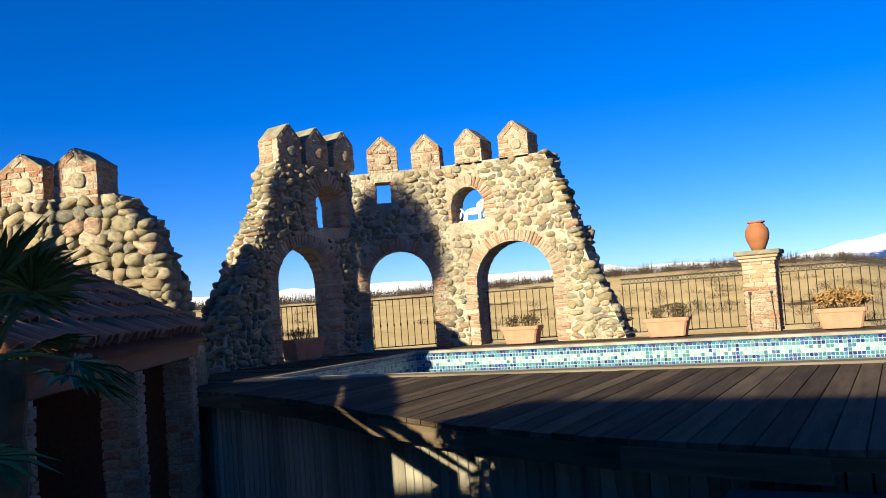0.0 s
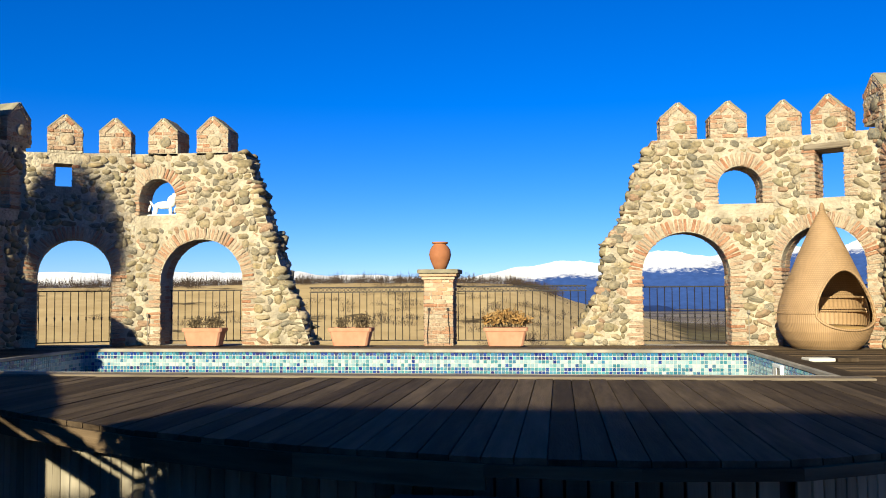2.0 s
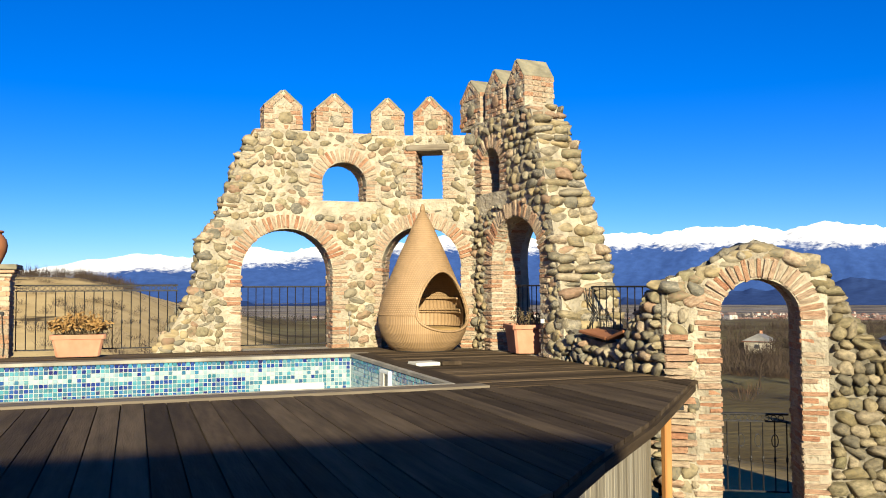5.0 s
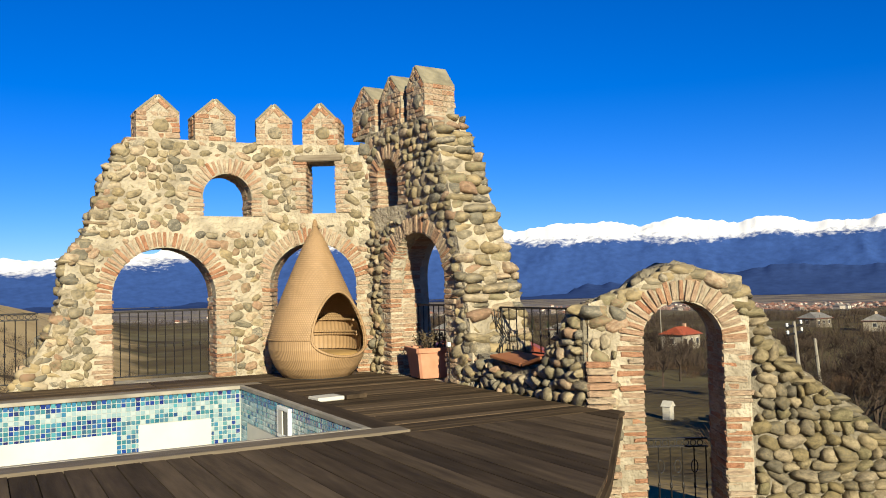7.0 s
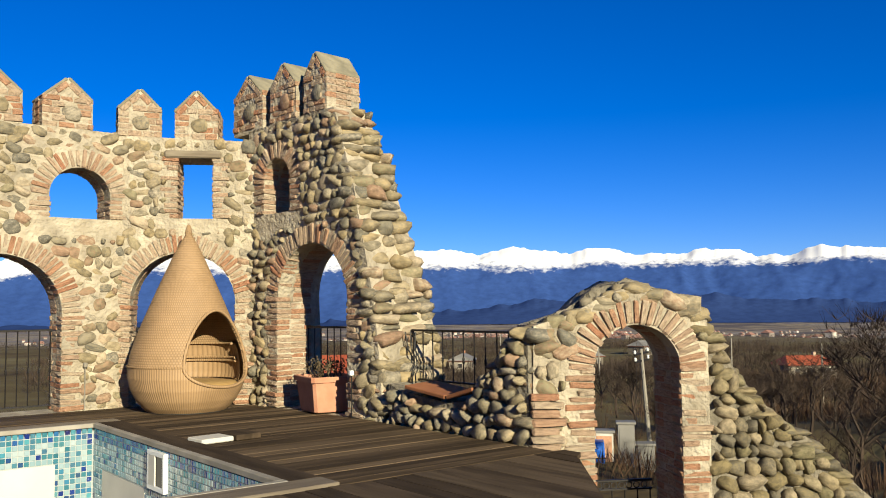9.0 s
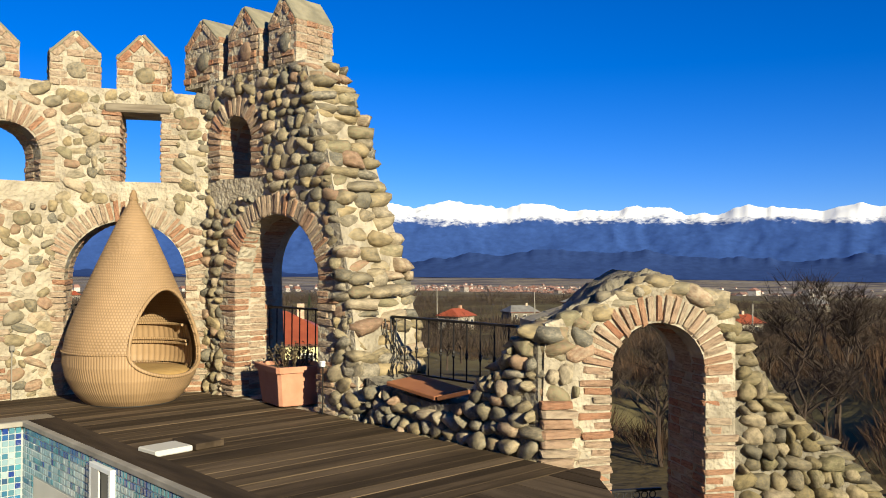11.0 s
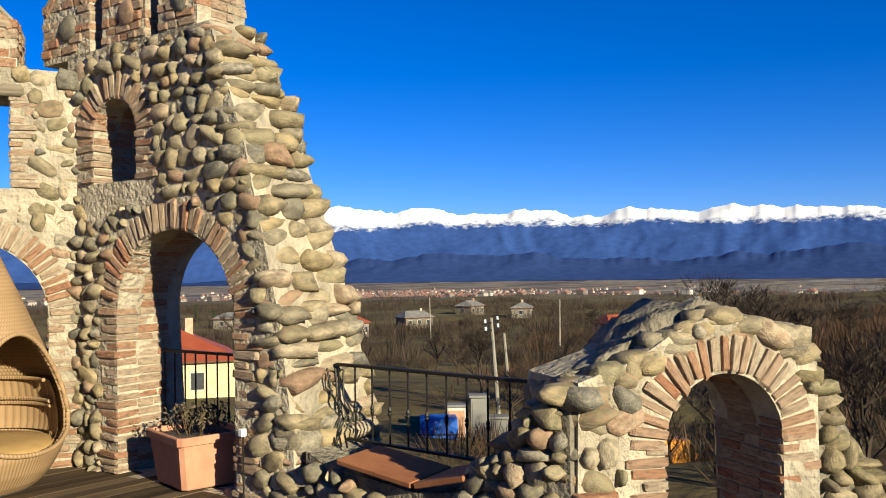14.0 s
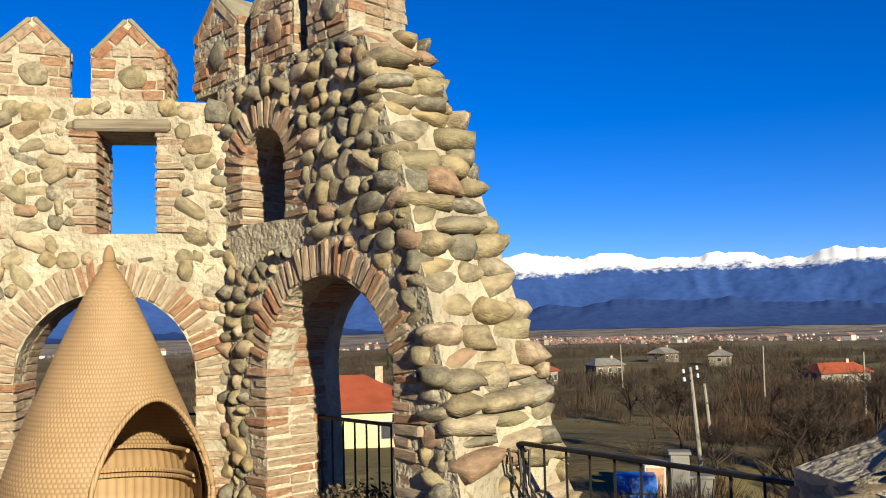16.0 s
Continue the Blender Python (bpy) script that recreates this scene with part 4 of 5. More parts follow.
# ---- things on the terrace ----
def wicker_material(name, rows, around, ribs):
    """Woven cane: strands round the body and up it, as relief and tone."""
    m = material(name, [(0.3, (0.235, 0.146, 0.073)), (0.7, (0.315, 0.198, 0.103))], 0.6, 3, bump=0)
    nt = m.node_tree
    bsdf = nt.nodes["Principled BSDF"]
    tc = nt.nodes.new("ShaderNodeTexCoord")
    sp = nt.nodes.new("ShaderNodeSeparateXYZ")
    nt.links.new(tc.outputs["Object"], sp.inputs[0])

    def op(kind, a, b):
        n = nt.nodes.new("ShaderNodeMath")
        n.operation = kind
        for s, v in ((0, a), (1, b)):
            if isinstance(v, (int, float)):
                n.inputs[s].default_value = v
            else:
                nt.links.new(v, n.inputs[s])
        return n.outputs[0]

    ang = op("MULTIPLY", op("ARCTAN2", sp.outputs["Y"], sp.outputs["X"]), around)
    hgt = op("MULTIPLY", sp.outputs["Z"], rows)
    if ribs:
        h = op("ABSOLUTE", op("SINE", ang, 0), 0)
    else:
        shift = op("MULTIPLY", op("FLOOR", op("DIVIDE", hgt, math.pi), 0), math.pi / 2)
        h = op("MULTIPLY", op("ABSOLUTE", op("SINE", op("ADD", ang, shift), 0), 0), op("ABSOLUTE", op("SINE", hgt, 0), 0))
    bp = nt.nodes.new("ShaderNodeBump")
    bp.inputs["Strength"].default_value, bp.inputs["Distance"].default_value = 0.45, 0.008
    nt.links.new(h, bp.inputs["Height"])
    nt.links.new(bp.outputs[0], bsdf.inputs["Normal"])
    # Tone follows the relief: shade in the weave's hollows goes into the colour.
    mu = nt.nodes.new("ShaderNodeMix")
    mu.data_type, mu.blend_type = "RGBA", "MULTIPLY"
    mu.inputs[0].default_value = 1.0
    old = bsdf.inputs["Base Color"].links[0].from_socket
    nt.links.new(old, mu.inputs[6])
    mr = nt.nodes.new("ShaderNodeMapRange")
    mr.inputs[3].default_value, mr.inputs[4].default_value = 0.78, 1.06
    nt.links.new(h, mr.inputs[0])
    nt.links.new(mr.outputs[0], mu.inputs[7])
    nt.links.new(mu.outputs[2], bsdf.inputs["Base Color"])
    return m


M_WEAVE = wicker_material("woven_cane", 105.0, 60.0, False)
M_RIBS = wicker_material("ribbed_cane", 60.0, 70.0, True)
M_INNER = wicker_material("inner_cane", 90.0, 30.0, True)
CHAIR = [(0.0, 0.46), (0.06, 0.53), (0.15, 0.60), (0.28, 0.665), (0.42, 0.70), (0.56, 0.70), (0.72, 0.67), (0.9, 0.61), (1.1, 0.53), (1.3, 0.445), (1.5, 0.36), (1.7, 0.27), (1.9, 0.18), (2.05, 0.105), (2.13, 0.055), (2.17, 0.04)]


def chair_r(z):
    for (a, r), (b, q) in zip(CHAIR, CHAIR[1:]):
        if a <= z <= b:
            k = (z - a) / (b - a)
            return r + (q - r) * k
    return CHAIR[-1][1]


def chair_mouth(th, z):
    """Whether a place of the shell, th radians from its front, lies in the opening."""
    if z < 0.56:
        return abs(th) < 0.8 and ((0.56 - z) / 0.25) ** 2 + (th / 0.8) ** 2 < 1
    return z < 1.22 and (th / 0.8) ** 2 + ((z - 0.56) / 0.66) ** 2 < 1


def shell(z0, z1, off, n, rows, cut=True):
    bm = bmesh.new()
    grid = []
    for j in range(rows + 1):
        z = z0 + (z1 - z0) * j / rows
        grid.append([bm.verts.new(((chair_r(z) + off) * math.sin(2 * math.pi * i / n), -(chair_r(z) + off) * math.cos(2 * math.pi * i / n), z)) for i in range(n)])
    for j in range(rows):
        for i in range(n):
            th = (2 * math.pi * (i + 0.5) / n + math.pi) % (2 * math.pi) - math.pi
            if cut and chair_mouth(th, z0 + (z1 - z0) * (j + 0.5) / rows):
                continue
            bm.faces.new((grid[j][i], grid[j][(i + 1) % n], grid[j + 1][(i + 1) % n], grid[j + 1][i]))
    for v in [v for v in bm.verts if not v.link_faces]:
        bm.verts.remove(v)
    return bm


def thicken(ob, t):
    md = ob.modifiers.new("thick", "SOLIDIFY")
    md.thickness, md.offset = t, -1
    return ob


pod = thing("pod_chair", pose(5.27, 14.02, 0.0, 0, 0, 20) @ Matrix.Scale(0.97, 4), "teardrop woven cane pod chair with an arched mouth", "chair")
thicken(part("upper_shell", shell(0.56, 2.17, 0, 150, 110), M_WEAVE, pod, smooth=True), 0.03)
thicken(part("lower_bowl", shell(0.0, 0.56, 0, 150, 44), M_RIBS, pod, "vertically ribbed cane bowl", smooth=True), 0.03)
part("seam_band", tube(bmesh.new(), [((chair_r(0.56) + 0.004) * math.sin(radians(43 + a)), -(chair_r(0.56) + 0.004) * math.cos(radians(43 + a)), 0.56) for a in range(0, 275, 5)], 0.012), M_RIBS, pod)
rim = []
for k in range(61):
    a = 2 * math.pi * k / 60
    th = 0.8 * math.cos(a)
    z = 0.56 + (0.66 if math.sin(a) > 0 else 0.25) * math.sin(a)
    rim.append(((chair_r(z) + 0.004) * math.sin(th), -(chair_r(z) + 0.004) * math.cos(th), z))
part("mouth_rim", tube(bmesh.new(), rim, 0.019, n=8), M_RIBS, pod, smooth=True)
part("tip", lathe(bmesh.new(), [(0.04, 2.15), (0.045, 2.19), (0.035, 2.24), (0.02, 2.28), (0.004, 2.29)], 14), M_RIBS, pod, smooth=True)
part("seat_cushion", lathe(bmesh.new(), [(0.55, 0.20), (0.62, 0.25), (0.63, 0.30), (0.58, 0.345), (0.3, 0.36), (0.01, 0.36)], 40), M_CUSHION, pod, "tan seat cushion", smooth=True)
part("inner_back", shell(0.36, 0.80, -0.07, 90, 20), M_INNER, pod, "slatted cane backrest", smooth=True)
for z in (0.58, 0.62, 0.80):
    part("inner_rail", tube(bmesh.new(), [((chair_r(z) - 0.1) * math.sin(radians(a)), -(chair_r(z) - 0.1) * math.cos(radians(a)), z) for a in range(60, 301, 8)], 0.016), M_RIBS, pod)
part("base_ring", lathe(bmesh.new(), [(0.44, 0.0), (0.47, 0.0), (0.47, 0.03), (0.44, 0.03)], 40), M_BLACK, pod)


def shrub(parent, n, w, d, h, mat, mat2, seed, leaf=0.03):
    """Twigs and small dry leaves in a planter."""
    rr = random.Random(seed)
    bm = bmesh.new()
    lf = bmesh.new()
    for k in range(n):
        x, y = rr.uniform(-w, w), rr.uniform(-d, d)
        p = Vector((x * 0.7, y * 0.7, 0))
        tip = Vector((x * 1.25 + rr.uniform(-0.05, 0.05), y * 1.25, h * rr.uniform(0.6, 1.0) * (1 - 0.35 * abs(x / w) ** 2)))
        mid = (p + tip) / 2 + Vector((rr.uniform(-0.03, 0.03), rr.uniform(-0.03, 0.03), 0.02))
        tube(bm, [p, mid, tip], 0.005, 0.002, 3)
        for q in range(int(9)):
            c = mid.lerp(tip, rr.uniform(0, 1.05)) + Vector((rr.gauss(0, 0.03), rr.gauss(0, 0.03), rr.gauss(0, 0.02)))
            a = Vector((rr.gauss(0, 1), rr.gauss(0, 1), rr.gauss(0, 1))).normalized() * leaf * rr.uniform(0.6, 1.2)
            b = a.orthogonal().normalized() * leaf * 0.5
            lf.faces.new([lf.verts.new(c - a), lf.verts.new(c + b), lf.verts.new(c + a), lf.verts.new(c - b)])
    tagged(part("dry_growth", bm, M_TWIG, parent), kind="stuff")
    tagged(part("foliage", lf, mat2, parent), kind="stuff")


def planter(m, w, d, h, label, seed, sort):
    """A tapering rectangular planter with a rolled rim."""
    top = thing("planter", m, label, "planter", "planters")
    bm = bmesh.new()
    rows = [(0.80, 0.0), (0.82, 0.01), (0.96, h - 0.07), (0.96, h - 0.065), (1.04, h - 0.06), (1.05, h - 0.008), (1.03, h), (0.95, h), (0.93, h - 0.02), (0.90, h - 0.05)]
    rings = []
    for s, z in rows:
        x, y = w / 2 * s, d / 2 * s - (w - d) / 2 * (1 - s) * 0
        c = 0.03
        rings.append([bm.verts.new((px, py, z)) for px, py in ((-x + c, -y), (x - c, -y), (x, -y + c), (x, y - c), (x - c, y), (-x + c, y), (-x, y - c), (-x, -y + c))])
    for a, b in zip(rings, rings[1:]):
        for i in range(8):
            bm.faces.new((a[i], a[(i + 1) % 8], b[(i + 1) % 8], b[i]))
    bm.faces.new(rings[0][::-1])
    part("pot", bm, M_TERRA, top)
    part("soil", boxed(-w * 0.46, w * 0.46, -d * 0.455, d * 0.455, h - 0.06, h - 0.04), M_PAVE, top)
    sh = new("plant")
    sh.parent, sh.matrix_local = top, pose(0, 0, h - 0.04)
    if sort == "leafy":
        shrub(sh, 120, w * 0.45, d * 0.4, 0.32, M_TWIG, M_DRY, seed, 0.035)
    elif sort == "two":
        sh.matrix_local = pose(-w * 0.22, 0, h - 0.04)
        shrub(sh, 26, 0.09, 0.09, 0.24, M_TWIG, M_SHRUB, seed, 0.02)
        s2 = new("plant")
        s2.parent, s2.matrix_local = top, pose(w * 0.24, 0, h - 0.04)
        shrub(s2, 40, 0.12, 0.1, 0.28, M_TWIG, M_SHRUB, seed + 1, 0.02)
    else:
        shrub(sh, 34, w * 0.34, d * 0.34, 0.26, M_TWIG, M_SHRUB, seed, 0.022)
    return top


planter(pose(-4.72, 14.42, 0.02), 0.68, 0.32, 0.30, "pale terracotta planter with two dry shrubs in an arch", 1, "two")
planter(pose(-2.16, 14.42, 0.02), 0.70, 0.32, 0.30, "pale terracotta planter with two thin dry shrubs", 3, "two")
planter(pose(0.42, 14.42, 0.02), 0.68, 0.32, 0.30, "pale terracotta planter full of orange dry leaves", 5, "leafy")
planter(pose(-8.25, 12.75, 0.02, 0, 0, 80), 0.75, 0.40, 0.36, "dark terracotta planter with sparse twigs in shade", 7, "thin")
planter(pose(6.42, 12.74, 0.02, 0, 0, 80), 0.62, 0.56, 0.40, "pale terracotta planter with grey shrub in an arch", 9, "thin")

# brick pillar with a jar
pillar = thing("pillar", pose(-0.72, 14.88, 0), "square brick pillar with stepped cap", "pillar", kind="structure")
part("core", boxed(-0.235, 0.235, -0.235, 0.235, 0, 1.14), M_MORTAR, pillar)
rr = random.Random(31)
br, z = [], 0.0
while z < 1.1:
    ch = rr.uniform(0.058, 0.072)
    for ax in range(4):
        u = -0.25
        while u < 0.24:
            b = min(rr.uniform(0.12, 0.24), 0.25 - u)
            br.append(pose(0, 0, 0, 0, 0, 90 * ax) @ pose(u + b / 2, -0.2 + rr.uniform(-0.006, 0.006), z + ch / 2) @ Matrix.Diagonal((b * 0.95, 0.1, ch * 0.84, 1)))
            u += b
    z += ch
pieces("brick", BRICKS, br, pillar, 140)
for k, (s, z0, z1) in enumerate(((0.28, 1.11, 1.16), (0.315, 1.162, 1.21), (0.345, 1.212, 1.285))):
    part("cap_course", boxed(-s, s, -s, s, z0, z1, bevel=0.012), M_BRICK if k < 2 else M_CAP, pillar)
jar = thing("jar", pose(-0.72, 14.88, 1.286), "burnt orange clay jar on the pillar", "jar")
part("body", lathe(bmesh.new(), [(0.09, 0.0), (0.10, 0.005), (0.135, 0.08), (0.175, 0.18), (0.188, 0.26), (0.175, 0.34), (0.13, 0.405), (0.11, 0.425), (0.112, 0.44)], 36), M_VASE, jar, smooth=True)
part("lip", lathe(bmesh.new(), [(0.108, 0.435), (0.135, 0.445), (0.14, 0.46), (0.13, 0.472), (0.10, 0.472), (0.095, 0.45)], 36), M_VASE, jar, smooth=True)
for s in (-1, 1):
    hook = thing("wire_hook", pose(-0.72 + s * 0.16, 14.62, 0), "thin black cable hanging on the pillar", "cable", "cables")
    part("cable", tube(bmesh.new(), [(0, 0.0, 0.62), (0, -0.012, 0.60), (s * 0.01, -0.012, 0.4), (s * 0.03, -0.012, 0.2), (s * 0.02, -0.012, 0.03)], 0.006), M_BLACK, hook)
    part("hook", boxed(-0.02, 0.02, -0.02, 0.0, 0.60, 0.64), M_BLACK, hook)


def railing(p0, p1, z0, z1, ornate, label, group="railings", step=0.125):
    """A wrought-iron railing between two points: rails, bars with knuckles, and rings under the top rail where it is ornate."""
    p0, p1 = Vector(p0), Vector(p1)
    L = (p1 - p0).length
    ang = math.degrees(math.atan2(p1.y - p0.y, p1.x - p0.x))
    top = thing("railing", pose(p0.x, p0.y, 0, 0, 0, ang), label, "railing", group)
    part("top_rail", boxed(0, L, -0.018, 0.018, z1 - 0.016, z1 + 0.006, bevel=0.004), M_IRON, top)
    part("bottom_rail", boxed(0, L, -0.012, 0.012, z0 + 0.05, z0 + 0.068), M_IRON, top)
    zt = z1 - 0.016
    if ornate:
        part("middle_rail", boxed(0, L, -0.012, 0.012, z1 - 0.095, z1 - 0.08), M_IRON, top)
        ring = bmesh.new()
        k = 0.05
        while k < L - 0.02:
            tube(ring, [(k + 0.03 * math.cos(a * math.pi / 5), 0, z1 - 0.048 + 0.03 * math.sin(a * math.pi / 5)) for a in range(11)], 0.006, n=4)
            k += 0.075
        tagged(part("ring_frieze", ring, M_IRON, top), kind="stuff")
        zt = z1 - 0.095
    n = max(2, int(L / step))
    bar = bmesh.new()
    tube(bar, [(0, 0, z0 + 0.05), (0, 0, zt)], 0.0075, n=5)
    c = z0 + (zt - z0) * 0.5
    lathe(bar, [(0.008, c - 0.035), (0.016, c - 0.012), (0.010, c), (0.016, c + 0.012), (0.008, c + 0.035)], 6)
    me = to_mesh("bar", bar, M_IRON)
    for i in range(n + 1):
        o = new("bar", me)
        o.parent = top
        o.matrix_local = pose(0.02 + (L - 0.04) * i / n, 0, 0)
    return top


railing((-3.05, 15.0), (-1.0, 15.0), 0.02, 1.0, True, "black wrought-iron railing with ring frieze")
railing((-0.45, 15.0), (1.75, 15.0), 0.02, 1.0, True, "black wrought-iron railing with ring frieze")
railing((2.66, 15.22), (4.05, 15.22), 0.0, 0.97, False, "black iron railing across a brick arch")
for mm, u0, u1, v in ((M_B2, 0.11, 1.37, 0.36), (M_B3, 0.55, 1.90, 0.44), (M_A2, 0.29, 1.49, 0.36), (M_A3, 0.54, 1.81, 0.44)):
    a, b = mm @ Vector((u0, v, 0)), mm @ Vector((u1, v, 0))
    railing((a.x, a.y), (b.x, b.y), 0.0, 0.97, False, "black iron railing across a brick arch")
railing((-5.72, 15.22), (-4.24, 15.22), 0.0, 0.97, False, "black iron railing across a brick arch")
r = railing((6.84, 11.62), (6.84, 9.55), 0.36, 0.95, False, "black iron railing behind the low parapet", step=0.17)
for k in range(3):
    x0 = 0.03 + 0.06 * k
    part("scroll_bar", tube(bmesh.new(), [(x0, -0.12 * (1 - k * 0.2), 0.93), (x0 + 0.02, -0.10, 0.75), (x0 + 0.05, -0.03, 0.6), (x0 + 0.03, -0.1, 0.48), (x0 + 0.12, -0.16, 0.40)], 0.008, n=5), M_IRON, r)

# clay slabs on the hollow of the parapet
for y0, y1, z0, z1 in ((11.12, 10.48, 0.375, 0.315), (10.46, 10.06, 0.315, 0.42)):
    s = thing("clay_slab", Matrix.Identity(4), "flat brown clay slab lying on the parapet", "slab")
    bm = boxed(-0.2, 0.2, -(y0 - y1) / 2, (y0 - y1) / 2, -0.018, 0.018, bevel=0.006)
    part("slab", bm, M_VASE, s)
    s.matrix_world = pose(6.56, (y0 + y1) / 2, (z0 + z1) / 2 + 0.03, math.degrees(math.atan2(z0 - z1, y0 - y1)), -4, 0)

# socket posts and the pool hatch
for x, y, h, a in ((6.305, 12.02, 0.46, -90), (4.32, 14.80, 0.52, 0), (-5.95, 14.80, 0.50, 0)):
    s = thing("socket_post", pose(x, y, 0, 0, 0, a), "white socket box on a thin conduit" if y < 13 else "brown socket box on a thin conduit", "socket", "socket posts")
    part("box", boxed(-0.022, 0.022, -0.028, 0.018, h, h + 0.055, bevel=0.006), M_SOCKET if y < 13 else M_POLE, s)
    part("conduit", tube(bmesh.new(), [(0, 0, 0), (0, 0, h)], 0.007), M_IRON if y < 13 else M_POLE, s)
hatch = thing("deck_hatch", pose(4.46, 11.45, 0.005, 0, 0, 6), "pale slab and dark board lying on the deck", "hatch")
part("slab", boxed(-0.18, 0.14, -0.13, 0.13, 0.0, 0.045, bevel=0.008), M_WHITE, hatch)
part("board", boxed(0.16, 0.42, -0.14, 0.2, 0.0, 0.05, bevel=0.005), M_DECK, hatch)
skim = thing("pool_skimmer", pose(3.985, 11.51, -0.21, 0, 0, -90), "white square skimmer mouth in the pool wall", "skimmer")
for a, b, c, d in ((-0.2, 0.2, 0.13, 0.17), (-0.2, 0.2, -0.17, -0.13), (-0.2, -0.16, -0.13, 0.13), (0.16, 0.2, -0.13, 0.13)):
    part("frame_bar", boxed(a, b, -0.03, 0.012, c, d, bevel=0.004), M_SOCKET, skim)
# a flat dark plate stands for the shade inside the opening
part("mouth", boxed(-0.16, 0.16, -0.012, 0.01, -0.13, 0.13), M_DARK, skim, "dark plate for the shaded skimmer mouth")
part("flap", boxed(-0.16, -0.02, -0.03, -0.016, -0.13, 0.13), M_WHITE, skim)


def blob(bm, c, s, rx=0, ry=0, rz=0):
    r = bmesh.ops.create_icosphere(bm, subdivisions=3, radius=1.0)
    bmesh.ops.transform(bm, matrix=pose(*c, rx, ry, rz) @ Matrix.Diagonal((*s, 1)), verts=r["verts"])


lion = bmesh.new()
for c, s, ry in (((0.0, 0, 0.2), (0.19, 0.06, 0.07), 0), ((0.15, 0, 0.27), (0.085, 0.075, 0.11), 0), ((0.2, 0, 0.36), (0.06, 0.05, 0.06), 0), ((0.25, 0, 0.345), (0.035, 0.03, 0.03), 0), ((0.14, -0.04, 0.09), (0.03, 0.028, 0.1), 0), ((0.2, 0.04, 0.12), (0.03, 0.028, 0.1), 35), ((-0.15, -0.04, 0.1), (0.045, 0.032, 0.11), 15), ((-0.19, 0.04, 0.1), (0.045, 0.032, 0.11), 25), ((-0.23, 0, 0.22), (0.02, 0.02, 0.08), -35), ((-0.28, 0, 0.15), (0.02, 0.02, 0.07), 15)):
    blob(lion, c, s, 0, ry, 0)
box(lion, -0.28, 0.28, -0.09, 0.09, -0.005, 0.025)
statue = tagged(part("lion_statue", lion, M_LION, smooth=True), "small white lion statue in an arched window", "statue")
statue.matrix_world = pose(-5.8, 15.1, 2.316)

# ---- the tiled hut and the palm ----
E0, E1 = Vector((-4.95, 6.68, 0.70)), Vector((-2.6, 3.0, 0.70))
along = (E1 - E0).normalized()
ang = math.degrees(math.atan2(along.y, along.x))
hut = thing("garden_hut", pose(E0.x, E0.y, 0, 0, 0, ang), "low hut with red clay tile roof and brick posts", "hut")
HL = (E1 - E0).length
part("eave_beam", boxed(-0.1, HL + 0.1, -0.13, 0.0, 0.50, 0.66, bevel=0.01), M_EAVE, hut, "red-brown eave beam")
slope = 28
bm = boxed(-0.1, HL + 0.3, -1.85, 0.12, -0.05, -0.015)
rd = part("roof_board", bm, M_EAVE, hut)
rd.matrix_local = pose(0, 0.0, 0.74, -slope, 0, 0)
tile = bmesh.new()
n = 7
top_r, bot_r = [], []
for j, (y, r) in enumerate(((0.0, 0.085), (-0.36, 0.07))):
    for dr in (0.0, -0.014):
        ring = [tile.verts.new(((r + dr) * math.cos(math.pi * i / n), y, (r + dr) * math.sin(math.pi * i / n) - 0.02 + (0.012 if j == 0 else 0))) for i in range(n + 1)]
        (top_r if dr == 0 else bot_r).append(ring)
for rs in (top_r, bot_r):
    for i in range(n):
        tile.faces.new((rs[0][i], rs[0][i + 1], rs[1][i + 1], rs[1][i]))
for j in (0, 1):
    for i in range(n):
        tile.faces.new((top_r[j][i], top_r[j][i + 1], bot_r[j][i + 1], bot_r[j][i]))
tm = to_mesh("tile", tile, M_TILE, True)
rr = random.Random(8)
for i in range(int(HL / 0.16) + 3):
    for j in range(7):
        o = new("tile", tm)
        o.parent = hut
        o.matrix_local = pose(0, 0, 0.76, -slope, 0, 0) @ pose(-0.15 + i * 0.165 + rr.uniform(-0.012, 0.012), 0.1 - j * 0.26 + rr.uniform(-0.02, 0.02), 0.02 + rr.uniform(0, 0.02), rr.uniform(-2, 4), 0, rr.uniform(-4, 4))
for u in (0.15, 2.1, HL - 0.1):
    pz = part("brick_post", boxed(u - 0.12, u + 0.12, -0.26, -0.02, -1.42, 0.5), M_MORTAR, hut)
    br, z = [], -1.4
    while z < 0.46:
        for ax in range(4):
            for k in (0, 1):
                br.append(pose(u, -0.14, 0, 0, 0, 90 * ax) @ pose(-0.062 + 0.124 * k, -0.1 + rr.uniform(-0.006, 0.006), z + 0.036) @ Matrix.Diagonal((0.115, 0.07, 0.06, 1)))
        z += 0.075
    pieces("brick", BRICKS, br, pz)
part("back_wall", boxed(-0.1, HL + 0.3, -1.75, -1.6, -1.42, 1.3), M_EAVE, hut)
part("end_wall", boxed(-0.1, 0.02, -1.6, -0.3, -1.42, 0.6), M_EAVE, hut)
mirror = bpy.data.materials.new("mirror_glass")
mirror.use_nodes = True
mb = mirror.node_tree.nodes["Principled BSDF"]
mb.inputs["Metallic"].default_value, mb.inputs["Roughness"].default_value = 1.0, 0.03
mb.inputs["Base Color"].default_value = (0.8, 0.82, 0.82, 1)
part("bar_mirror", boxed(2.2, HL - 0.1, -1.6, -1.58, -0.3, 0.3), mirror, hut, "long mirror on the hut's back wall")


def fan_leaf(seed, size):
    """A fan palm leaf: stalk and folded blades."""
    rr = random.Random(seed)
    bm = bmesh.new()
